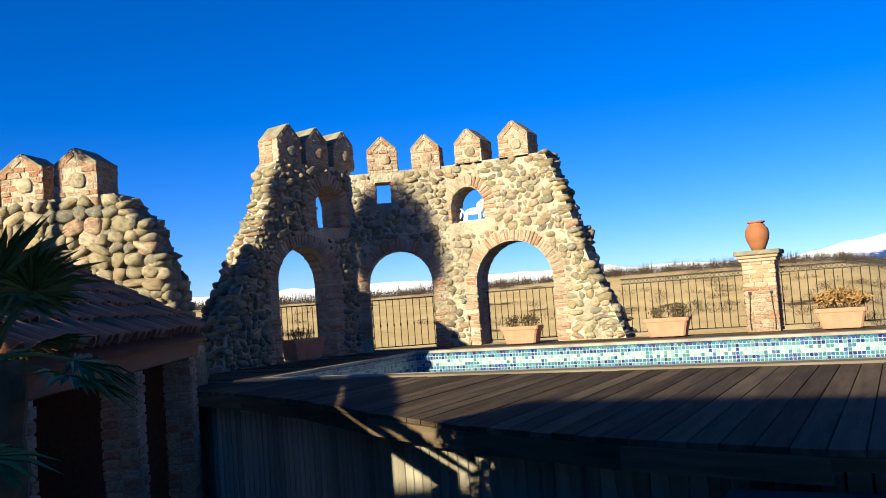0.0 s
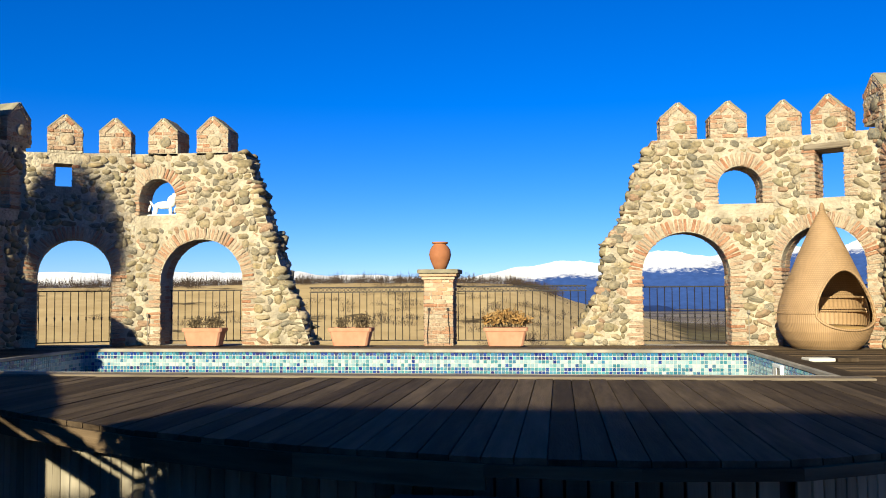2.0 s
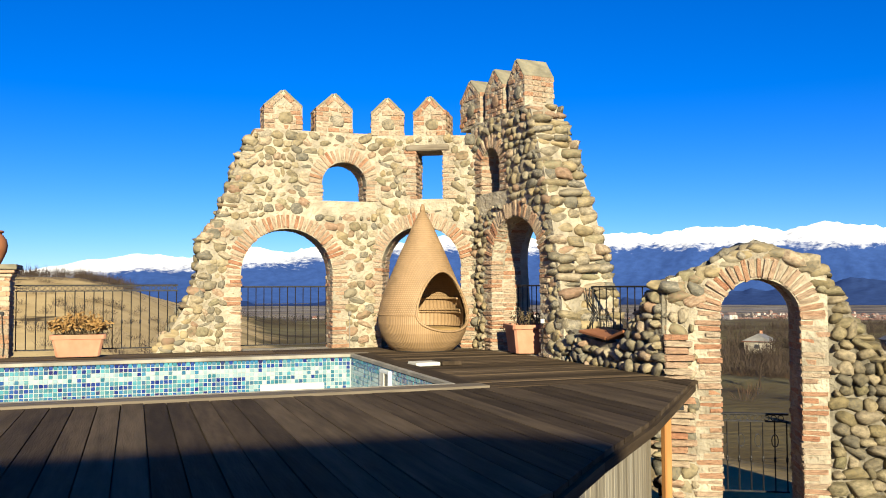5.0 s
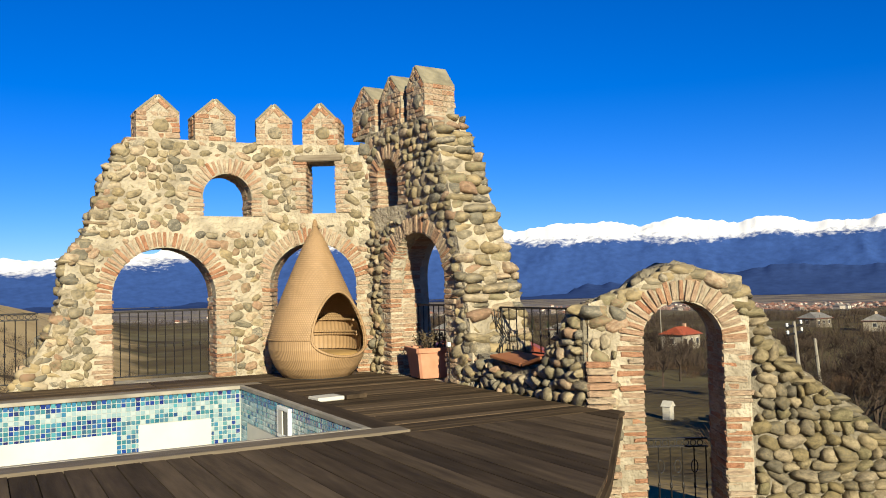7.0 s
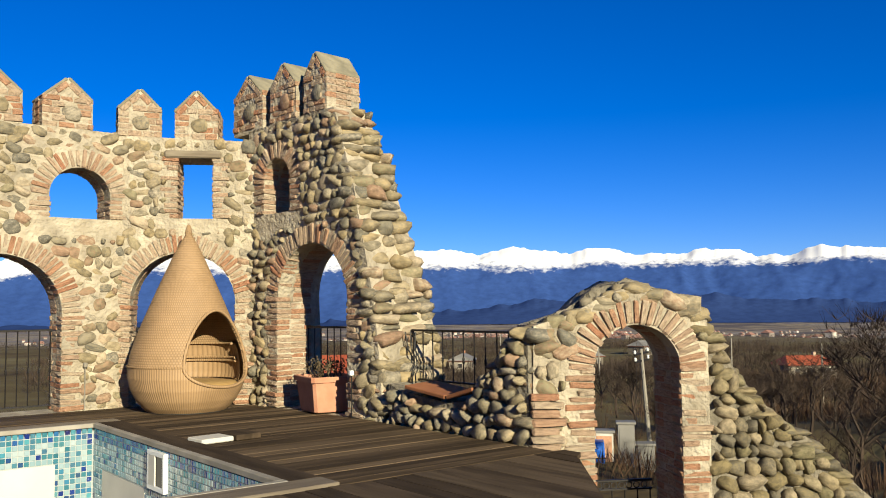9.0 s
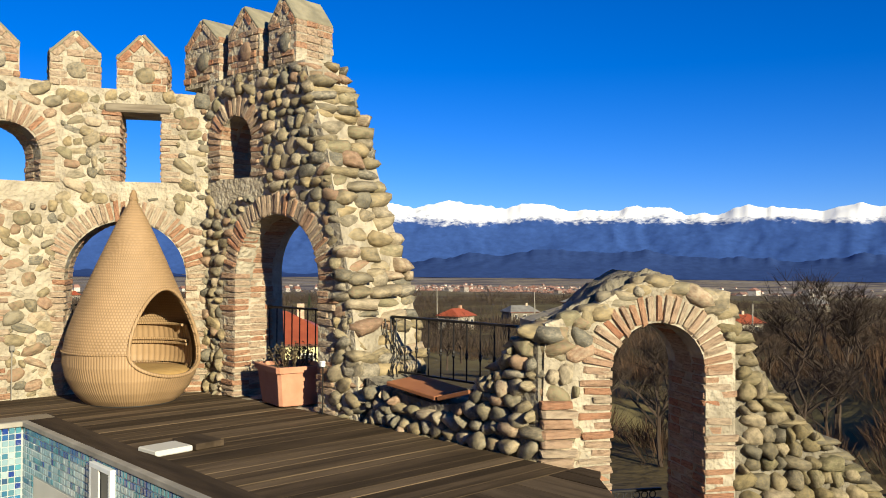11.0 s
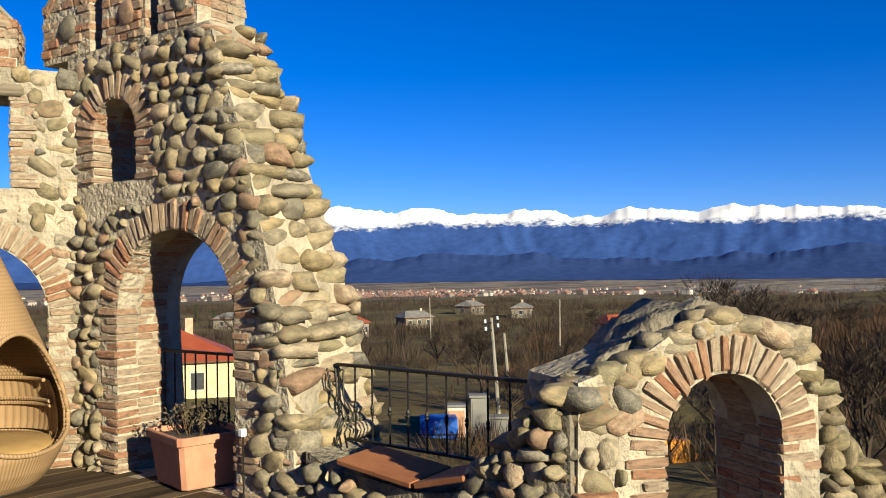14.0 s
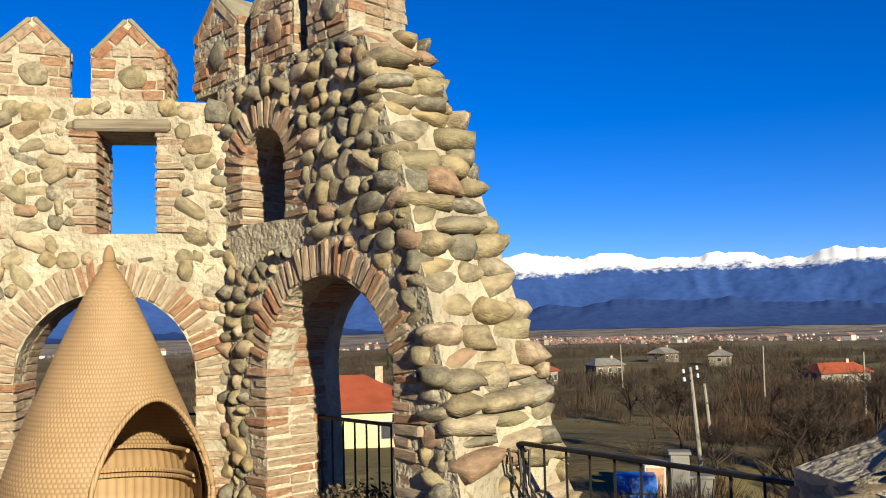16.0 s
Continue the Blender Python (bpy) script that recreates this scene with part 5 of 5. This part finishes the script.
    tube(bm, [(0, 0, 0), (0, size * 0.35, size * 0.12), (0, size * 0.62, size * 0.14)], 0.012, 0.006, 4)
    c = Vector((0, size * 0.62, size * 0.14))
    for k in range(22):
        a = radians(-105 + 210 * k / 21 + rr.uniform(-3, 3))
        L = size * (0.62 - 0.12 * abs(a)) * rr.uniform(0.75, 1.1)
        d = Vector((math.sin(a), math.cos(a), rr.uniform(-0.05, 0.1)))
        s = Vector((math.cos(a), -math.sin(a), 0)) * 0.018
        mid = c + d * L * 0.6
        tip = c + d * L + Vector((0, 0, -0.16 * L))
        vs = [bm.verts.new(p) for p in (c, mid - s, tip, mid + s, mid + Vector((0, 0, -0.012)))]
        bm.faces.new((vs[0], vs[1], vs[2], vs[4]))
        bm.faces.new((vs[0], vs[4], vs[2], vs[3]))
    return to_mesh("leaf", bm, M_PALM)


FANS = [fan_leaf(k, 0.52) for k in range(5)]


def palm(x, y, z0, z1, count, seed):
    rr = random.Random(seed)
    p = thing("fan_palm", pose(x, y, z0), "dark green fan palm with shaggy trunk", "palm", "palms")
    bm = bmesh.new()
    lathe(bm, [(0.13 + 0.02 * (k % 2), (z1 - z0) * k / 14) for k in range(15)], 12)
    part("trunk", bm, M_TWIG, p)
    for k in range(count):
        o = new("leaf", FANS[k % 5])
        o.parent = p
        o.matrix_local = pose(0, 0, z1 - z0 - 0.05 + 0.1 * rr.random(), 0, 0, 137.5 * k) @ pose(0, 0, 0, rr.uniform(-45, 60), rr.uniform(-15, 15), 0)


palm(-2.0, 2.42, -1.4, 0.74, 17, 1)
palm(-2.05, 2.15, -1.4, 0.4, 6, 2)
pot = thing("green_bucket", pose(-7.9, 9.85, 0.0), "small green plastic bucket on the deck", "bucket")
part("body", lathe(bmesh.new(), [(0.09, 0.0), (0.12, 0.22), (0.13, 0.23), (0.12, 0.235)], 18), material("green_plastic", [(0.3, (0.02, 0.10, 0.07)), (0.7, (0.03, 0.14, 0.10))], 0.5, 4, bump=0), pot)


# ---- beyond the terrace ----
def polar(az, d):
    x, y = 1.0 + d * math.sin(radians(az)), 12.0 + d * math.cos(radians(az))
    return x, y, land(x, y)


def limb(bm, p, d, L, r, level, rr, tips, last=3):
    q = p + d * L * 0.5 + Vector((rr.gauss(0, 0.04), rr.gauss(0, 0.04), 0)) * L
    e = p + d * L
    tube(bm, [p, q, e], r, r * 0.55, 5 if level < 2 else 3)
    tips.append((e, d, r))
    if level < last:
        for k in range(rr.randint(3, 4) if level else 6):
            b = q.lerp(e, rr.uniform(0.0, 1.0))
            nd = (d * 0.7 + Vector((rr.gauss(0, 0.55), rr.gauss(0, 0.55), rr.uniform(0.0, 0.5)))).normalized()
            limb(bm, b, nd, L * rr.uniform(0.45, 0.7), r * 0.5, level + 1, rr, tips, last)


def tree_meshes(seed, h, last=3):
    rr = random.Random(seed)
    bm = bmesh.new()
    tips = []
    limb(bm, Vector((0, 0, -0.3)), Vector((rr.uniform(-0.06, 0.06), rr.uniform(-0.06, 0.06), 1)).normalized(), h * 0.48, h * 0.022, 0, rr, tips, last)
    verts, faces = [], []
    for e, d, r in tips:
        for k in range(7):
            a = (d * 0.6 + Vector((rr.gauss(0, 0.6), rr.gauss(0, 0.6), rr.uniform(0, 0.6)))).normalized() * h * rr.uniform(0.05, 0.13)
            s = a.orthogonal().normalized() * h * 0.0016
            n = len(verts)
            verts += [e - s, e + s, e + a]
            faces.append((n, n + 1, n + 2))
    me = bpy.data.meshes.new("crown")
    me.from_pydata(verts, [], faces)
    me.materials.append(M_BARE)
    return to_mesh("trunk", bm, M_BARE), me


TREES = []
for k in range(5):
    tr = thing("bare_tree", pose(0, 0, -60), "leafless brown winter tree on the slope", "tree", "bare trees")
    a, b = tree_meshes(100 + k, 6.0, 4 if k in (1, 3) else 3)
    part("trunk", a, M_BARE, tr)
    part("crown", b, M_BARE, tr)
    TREES.append(tr)
rr = random.Random(77)
spots = [(70, 55), (76, 45.9), (84, 40), (80, 62), (66, 70)] + [(rr.uniform(64, 88), rr.uniform(26, 75)) for _ in range(26)] + [(rr.uniform(22, 66), rr.uniform(85, 170)) for _ in range(26)] + [(55.5, 62), (58, 50), (47, 75), (36, 70), (61, 44), (66.5, 36), (69, 31), (72, 40)]
for k, (az, d) in enumerate(spots):
    x, y, z = polar(az, d)
    s = rr.uniform(0.6, 1.15) * (0.85 if d < 80 else 0.95)
    m = pose(x, y, z, 0, 0, rr.uniform(0, 360))
    if d == 45.9:
        x, y, z, s = 42.6, 22.4, land(42.6, 22.4), 1.55
        m = pose(x, y, z, 0, 0, 40)
    if k < 5:
        TREES[k].matrix_world = m @ Matrix.Scale(s, 4)
    else:
        o = copy_thing(TREES[k % 5], m)
        o.scale = (s, s, s)


def scrub(name, spots, h, w, blades, mat, label, seed):
    """Bushes and woods that nobody could count: thin twigs in clumps."""
    rr = random.Random(seed)
    verts, faces = [], []
    for x, y, z, f in spots:
        for k in range(blades):
            a, q = rr.uniform(0, 2 * math.pi), math.sqrt(rr.random())
            rad = w * f * 0.5 * q
            p = Vector((x + rad * 0.45 * math.cos(a), y + rad * 0.45 * math.sin(a), z - 0.1))
            t = h * f * rr.uniform(0.45, 1.0) * (1 - 0.55 * q * q)
            a += rr.gauss(0, 0.5)
            b = Vector((x + rad * math.cos(a), y + rad * math.sin(a), z + t))
            s = Vector((rr.gauss(0, 1), rr.gauss(0, 1), rr.gauss(0, 0.3))).normalized() * t * rr.uniform(0.006, 0.022)
            c = p.lerp(b, 0.55)
            n = len(verts)
            verts += [p, c + s, b, c - s]
            faces.append((n, n + 1, n + 2, n + 3))
    me = bpy.data.meshes.new(name)
    me.from_pydata(verts, [], faces)
    me.materials.append(mat)
    tagged(new(name, me), label, "bushes", kind="stuff")


def cluster(az0, az1, d0, d1, n, seed, thresh=-1.0, lo=0.6, hi=1.3):
    rr = random.Random(seed)
    out = []
    while len(out) < n:
        az, d = rr.uniform(az0, az1), math.sqrt(rr.uniform(d0 * d0, d1 * d1))
        x, y, z = polar(az, d)
        if noise.noise(Vector((x * 0.03, y * 0.03, seed))) > thresh or rr.random() < 0.08:
            out.append((x, y, z, rr.uniform(lo, hi)))
    return out


scrub("crest_wood", cluster(-110, 0, 150, 200, 2700, 1, lo=0.6, hi=1.15), 2.6, 4.4, 34, M_BARE, "leafless wood along the hill crest", 1)
scrub("hill_scrub", cluster(-75, 4, 40, 150, 420, 2, 0.1), 1.2, 3.2, 70, M_BARE, "dark scrub scattered over the dry hillside", 2)
scrub("slope_scrub", cluster(-4, 30, 22, 120, 500, 3, -0.05), 1.2, 2.8, 60, M_BARE, "brown scrub on the slope below the railing", 3)
scrub("rusty_thicket", cluster(57, 100, 30, 150, 1900, 4, -0.25), 1.8, 3.4, 70, M_RUST, "rust-brown winter thicket on the slope", 4)
scrub("orchard_scrub", cluster(18, 62, 45, 130, 260, 5, 0.1), 1.1, 2.4, 60, M_RUST, "low brown scrub between the fields", 5)
scrub("valley_wood", cluster(14, 76, 120, 330, 1500, 6, -0.02), 3.4, 6.0, 46, M_BARE, "brown leafless woods below the village", 6)
scrub("village_trees", cluster(35, 66, 96, 200, 260, 9, -0.1, 0.6, 1.4), 2.9, 4.6, 70, M_BARE, "leafless garden trees around the nearest houses", 9)
scrub("valley_hedges", cluster(5, 85, 320, 1100, 700, 7, 0.02), 5.0, 24.0, 40, M_BARE, "dark hedges and copses on the plain", 7)


def small_house(x, y, z, a, w, d, h, rise, wall_mat, roof_mat, label, windows=3, hip=0.0):
    """A house with a gabled or hipped roof, windows and a door."""
    t = thing("house", pose(x, y, z, 0, 0, a), label, "house", "valley houses")
    part("wall", boxed(-w / 2, w / 2, -d / 2, d / 2, -0.6, h), wall_mat, t)
    bm = bmesh.new()
    o = 0.4
    lo = [bm.verts.new((sx * (w / 2 + o), sy * (d / 2 + o), h)) for sx, sy in ((-1, -1), (1, -1), (1, 1), (-1, 1))]
    up = [bm.verts.new((sx * (w / 2 + o - hip), 0, h + rise)) for sx in (-1, 1)]
    bm.faces.new((lo[0], lo[1], up[1], up[0]))
    bm.faces.new((lo[2], lo[3], up[0], up[1]))
    bm.faces.new((lo[1], lo[2], up[1]))
    bm.faces.new((lo[3], lo[0], up[0]))
    bm.faces.new(lo[::-1])
    part("roof", bm, roof_mat, t)
    part("eave", boxed(-w / 2 - o, w / 2 + o, -d / 2 - o, d / 2 + o, h - 0.12, h - 0.005), M_EAVE, t)
    for k in range(windows):
        u = -w / 2 + w * (k + 0.5) / windows
        win = part("window", boxed(u - 0.45, u + 0.45, -d / 2 - 0.04, -d / 2 + 0.02, h * 0.35, h * 0.78), M_PLASTER, t)
        part("pane", boxed(u - 0.38, u + 0.38, -d / 2 - 0.06, -d / 2 - 0.03, h * 0.39, h * 0.74), M_DARK, win)
    for s in (-1, 1):
        win = part("window", boxed(s * w / 2 - 0.04, s * w / 2 + 0.04, -0.5, 0.5, h * 0.35, h * 0.78), M_PLASTER, t)
        part("pane", boxed(s * w / 2 - 0.06, s * w / 2 + 0.06, -0.42, 0.42, h * 0.39, h * 0.74), M_DARK, win)
    part("chimney", boxed(w * 0.2, w * 0.2 + 0.5, -0.25, 0.25, h + rise * 0.4, h + rise + 0.5), M_BRICK, t)
    return t


hx, hy = 33.6, 57.4
small_house(hx, hy, land(hx, hy) - 0.3, -30, 9.5, 8.0, 2.9, 1.9, M_YELLOW, M_ROOFRED, "yellow plastered house with red hipped roof", 2, 4.0)
for az, d, a, w, h, rm, lab in ((45.5, 128, 12, 9, 4.2, M_ROOFRED, "two-storey stone house with faded red roof"), (41.5, 140, 40, 11, 3.4, M_ROOFGREY, "low plastered house with grey sheet roof"), (49.5, 150, -20, 11, 3.4, M_ROOFGREY, "low plastered house with grey sheet roof"), (63.6, 150, -25, 14, 3.0, M_ROOFRED, "long farmhouse with bright orange roof"), (56.5, 165, 30, 9, 3.2, M_ROOFGREY, "small plastered house with grey sheet roof"), (53.0, 175, 5, 10, 3.2, M_ROOFGREY, "small plastered house with grey sheet roof"), (37.5, 160, 20, 12, 3.4, M_ROOFGREY, "low plastered house with grey sheet roof"), (30.0, 150, 20, 12, 3.4, M_ROOFGREY, "low plastered house with grey sheet roof"), (67.5, 190, 0, 12, 3.2, M_ROOFGREY, "small plastered house with grey sheet roof"), (20.0, 260, 0, 12, 3.2, M_ROOFRED, "small farmhouse with red roof")):
    x, y, z = polar(az, d * (1.0 if az > 63 and az < 64 else 1.3))
    small_house(x, y, z, a, w * 0.62, 4.8, h * 0.72, 1.4, M_HOUSE, rm, lab, 3, 1.5)

# the far village, too many houses to count
rr = random.Random(5)
vb, rb = [[], []], [[], []]
for k in range(1300):
    az, d = rr.gauss(46.5, 5.5), rr.uniform(1300, 2100)
    if k > 1050:
        az, d = rr.uniform(10, 85), rr.uniform(700, 2300)
    x, y, z = polar(az, d)
    w, h = rr.uniform(4, 9), rr.uniform(2.6, 4.6)
    n = len(vb[0])
    vb[0] += [(x + sx * w / 2, y + sy * w / 2, z + q) for q in (-1, h) for sx, sy in ((-1, -1), (1, -1), (1, 1), (-1, 1))]
    vb[1] += [[n + i for i in f] for f in ((0, 1, 5, 4), (1, 2, 6, 5), (2, 3, 7, 6), (3, 0, 4, 7))]
    n = len(rb[0])
    rb[0] += [(x + sx * w * 0.56, y + sy * w * 0.56, z + h) for sx, sy in ((-1, -1), (1, -1), (1, 1), (-1, 1))] + [(x - w * 0.4, y, z + h + 2.2), (x + w * 0.4, y, z + h + 2.2)]
    rb[1] += [[n + i for i in f] for f in ((0, 1, 5, 4), (2, 3, 4, 5), (1, 2, 5), (3, 0, 4))]
M_FARWALL = material("far_whitewash", [(0.3, (0.18, 0.15, 0.13)), (0.7, (0.42, 0.37, 0.32))], 0.9, 1, piece=0.9, bump=0)
M_FARROOF = material("far_roofs", [(0.25, (0.19, 0.09, 0.065)), (0.5, (0.15, 0.135, 0.125)), (0.75, (0.23, 0.12, 0.09))], 0.8, 1, piece=0.9, bump=0)
for nm, (vs, fs), mt, lab in (("village_walls", vb, M_FARWALL, "pale walls of the far village"), ("village_roofs", rb, M_FARROOF, "red and grey roofs of the far village")):
    me = bpy.data.meshes.new(nm)
    me.from_pydata(vs, [], fs)
    me.materials.append(mt)
    tagged(new(nm, me), lab, "village", kind="stuff")


def power_pole(x, y, h, lean, arms):
    t = thing("power_pole", pose(x, y, land(x, y) - 0.3, 0, lean, 0), "grey concrete power pole with insulators", "pole", "power poles")
    part("shaft", tube(bmesh.new(), [(0, 0, 0), (0, 0, h)], 0.13, 0.085, 8), M_POLE, t)
    if arms:
        for z in (h - 0.25, h - 0.65):
            arm = part("cross_arm", boxed(-0.6, 0.6, -0.05, 0.05, z - 0.05, z + 0.05), M_IRON, t)
            for u in (-0.55, 0.0, 0.55):
                part("insulator", lathe(bmesh.new(), [(0.05, 0), (0.08, 0.06), (0.05, 0.1), (0.08, 0.16), (0.03, 0.2)], 8), M_SOCKET, arm).matrix_local = pose(u, 0, z + 0.05)
        for u in (-0.5, -0.15, 0.2):
            part("wire", tube(bmesh.new(), [(u, 0, h - 0.6), (u * 0.5 - 0.9, -0.3, h * 0.5), (u * 0.4 - 1.5, -0.5, 1.9)], 0.012, n=3), M_IRON, t)
    return t


power_pole(40.4, 34.9, 6.0, -6, True)
power_pole(46.0, 38.2, 4.5, -7, False)
for az, d in ((51, 150), (44, 190), (60, 120), (39, 170), (66, 100)):
    x, y, z = polar(az, d)
    power_pole(x, y, 7.5, rr.uniform(-2, 2), False)

# the covered tank and the meter cabinets
tx, ty = 33.1, 33.0
tank = thing("covered_tank", pose(tx, ty, land(tx, ty) - 0.35, 0, 0, -48), "water tank under a bright blue tarpaulin", "tank")
tb = boxed(-0.85, 0.85, -0.6, 0.6, 0, 1.25, bevel=0.06)
bmesh.ops.subdivide_edges(tb, edges=tb.edges, cuts=4, use_grid_fill=True)
for v in tb.verts:
    v.co += 0.05 * Vector((noise.noise(v.co * 3), noise.noise(v.co * 3 + Vector((5, 0, 0))), noise.noise(v.co * 3 + Vector((0, 7, 0)))))
part("tarpaulin", tb, M_TARP, tank)
part("strap", boxed(-0.9, 0.9, -0.68, -0.655, 0.5, 0.56), M_BLACK, tank)
for dx, w, h, mt, lab in ((1.7, 0.9, 1.7, M_PLASTER, "pale rendered meter cabinet with tin cap"), (2.9, 0.8, 2.3, M_ROOFGREY, "grey steel transformer cabinet"), (3.9, 0.9, 1.5, M_ROOFGREY, "grey steel switch cabinet")):
    px, py = tx + dx * 0.67, ty - dx * 0.6 + 0.9
    c = thing("meter_cabinet", pose(px, py, land(px, py) - 0.35, 0, 0, -48), lab, "cabinet", "meter cabinets")
    part("body", boxed(-w / 2, w / 2, -0.35, 0.35, 0, h, bevel=0.02), mt, c)
    part("cap", boxed(-w / 2 - 0.08, w / 2 + 0.08, -0.43, 0.43, h, h + 0.12, bevel=0.02), M_ROOFGREY, c)
    part("door", boxed(-w / 2 + 0.08, w / 2 - 0.08, -0.375, -0.352, 0.15, h - 0.15), M_BRICK if dx < 2 else M_ROOFGREY, c)

# the yellow van behind the gateway
vx, vy = 42.0, 26.5
van = thing("van", pose(vx, vy, land(vx, vy), 0, 0, -33) @ Matrix.Scale(1.25, 4), "orange delivery van parked on the grass", "van")
prof = [(-2.1, 0.35), (2.1, 0.35), (2.15, 0.9), (1.35, 1.15), (0.85, 1.85), (-2.05, 1.9), (-2.15, 1.0)]
bm = slab([prof], 1.7)
part("body", bm, M_VAN, van).matrix_local = pose(0, -0.85, 0)
part("windscreen", boxed(-0.02, 0.02, -0.7, 0.7, 0, 0.72), M_DARK, van).matrix_local = pose(1.38, 0, 1.17, 0, -35, 0)
for s in (-1, 1):
    part("side_window", boxed(-0.9, 0.0, -0.01, 0.01, 1.15, 1.6), M_DARK, van).matrix_local = pose(0, s * 0.86, 0)
    for u in (-1.35, 1.4):
        w = part("wheel", lathe(bmesh.new(), [(0.2, -0.1), (0.33, -0.1), (0.34, 0), (0.33, 0.1), (0.2, 0.1)], 20), M_BLACK, van)
        w.matrix_local = pose(u, s * 0.82, 0.33, 90, 0, 0)
        part("rim", lathe(bmesh.new(), [(0.05, -0.11), (0.2, -0.108), (0.2, 0.108), (0.05, 0.11)], 16), M_ROOFGREY, w)
    part("headlight", boxed(2.12, 2.17, s * 0.6 - 0.12, s * 0.6 + 0.12, 0.72, 0.9), M_SOCKET, van)

# the iron gate behind the gateway, and a capped post below the parapet
gate = railing((7.0 + 0.5 * 0.75 - 0.06, 9.07 + 0.866 * 0.75 + 0.03), (7.0 + 0.5 * 0.75 + 0.64, 9.07 + 0.866 * 0.75 - 0.37), -1.4, -0.48, True, "black iron gate with ring frieze behind the gateway", "gates")
for k in range(4):
    part("loop", tube(bmesh.new(), [(0.12 + 0.18 * k + 0.035 * math.cos(a * math.pi / 6), 0, -0.78 + 0.07 * math.sin(a * math.pi / 6)) for a in range(13)], 0.007, n=4), M_IRON, gate)
px, py = 32.7, 37.1
cap = thing("capped_post", pose(px, py, land(px, py) - 0.1, 0, 0, 20) @ Matrix.Scale(0.72, 4), "pale stone chimney post with pitched cap", "post")
part("shaft", boxed(-0.3, 0.3, -0.3, 0.3, 0, 1.1, bevel=0.02), M_PLASTER, cap)
part("cap", slab([[(-0.4, 1.1), (0.4, 1.1), (0, 1.5)]], 0.8), M_PLASTER, cap).matrix_local = pose(0, -0.4, 0)


def conifer(x, y, h, seed):
    """A dark conifer: trunk and drooping tiers of needle blades."""
    rr = random.Random(seed)
    t = thing("conifer", pose(x, y, land(x, y) - 0.1), "dark green conical conifer on the slope", "tree", "conifers")
    part("trunk", tube(bmesh.new(), [(0, 0, 0), (0, 0, h * 0.95)], 0.11, 0.02, 6), M_BARE, t)
    verts, faces = [], []
    for k in range(1500):
        q = rr.random() ** 0.8
        z = h * (0.12 + 0.88 * q)
        rad = h * 0.2 * (1 - q) ** 0.8 * rr.uniform(0.5, 1.1) + 0.03
        a = rr.uniform(0, 2 * math.pi)
        tip = Vector((rad * math.cos(a), rad * math.sin(a), z - rad * 0.25))
        mid = Vector((tip.x * 0.6, tip.y * 0.6, z + 0.03))
        s = Vector((-math.sin(a), math.cos(a), rr.uniform(-0.4, 0.4))) * 0.06
        n = len(verts)
        verts += [Vector((tip.x * 0.3, tip.y * 0.3, z)), mid + s, tip, mid - s]
        faces.append((n, n + 1, n + 2, n + 3))
    me = bpy.data.meshes.new("crown")
    me.from_pydata(verts, [], faces)
    me.materials.append(M_NEEDLE)
    part("crown", me, M_NEEDLE, t)


M_NEEDLE = material("dark_needles", [(0.2, (0.018, 0.03, 0.012)), (0.8, (0.045, 0.062, 0.025))], 0.8, 8, piece=0.6, bump=0)
conifer(131.0, 196.0, 4.5, 3)
conifer(134.0, 193.0, 3.6, 5)


def pine(x, y, z0, zc, rx, rz, seed):
    """A tall pine: bare trunk, short limbs and a dense high crown of needle tufts."""
    rr = random.Random(seed)
    t = thing("pine", pose(x, y, z0), "unseen dark green tree added to shade the west corner wall", "tree")
    part("trunk", tube(bmesh.new(), [(0.05, 0, -0.1), (-0.06, 0.02, (zc - z0) * 0.5), (0, 0, zc - z0 + rz * 0.6)], 0.12, 0.04, 8), M_BARE, t)
    limbs = bmesh.new()
    for k in range(14):
        a, h = 2.4 * k, zc - z0 - rz * 0.8 + 1.5 * rz * k / 14
        tube(limbs, [(0, 0, h), (0.35 * rx * math.cos(a), 0.35 * rx * math.sin(a), h + 0.1), (0.8 * rx * math.cos(a), 0.8 * rx * math.sin(a), h + 0.22)], 0.03, 0.01, 4)
    part("limbs", limbs, M_BARE, t)
    verts, faces = [], []
    for k in range(9000):
        d = Vector((rr.gauss(0, 1), rr.gauss(0, 1), rr.gauss(0, 1))).normalized()
        q = rr.random() ** 0.4 * (0.88 + 0.28 * noise.noise(d * 2.3 + Vector((seed, 0, 0))))
        c = Vector((d.x * rx * q, d.y * rx * q, zc - z0 + d.z * rz * q))
        a = (d + Vector((rr.gauss(0, 0.6), rr.gauss(0, 0.6), rr.gauss(0, 0.6)))).normalized() * rr.uniform(0.07, 0.13)
        b = a.orthogonal().normalized() * 0.022
        n = len(verts)
        verts += [c - a * 0.3, c + b, c + a, c - b]
        faces.append((n, n + 1, n + 2, n + 3))
    me = bpy.data.meshes.new("crown")
    me.from_pydata(verts, [], faces)
    me.materials.append(M_NEEDLE)
    part("crown", me, M_NEEDLE, t)


# Added out of view: its high crown blocks the sun from the west corner wall.
pine(-9.42, 3.0, -1.4, 5.85, 0.7, 1.2, 4)
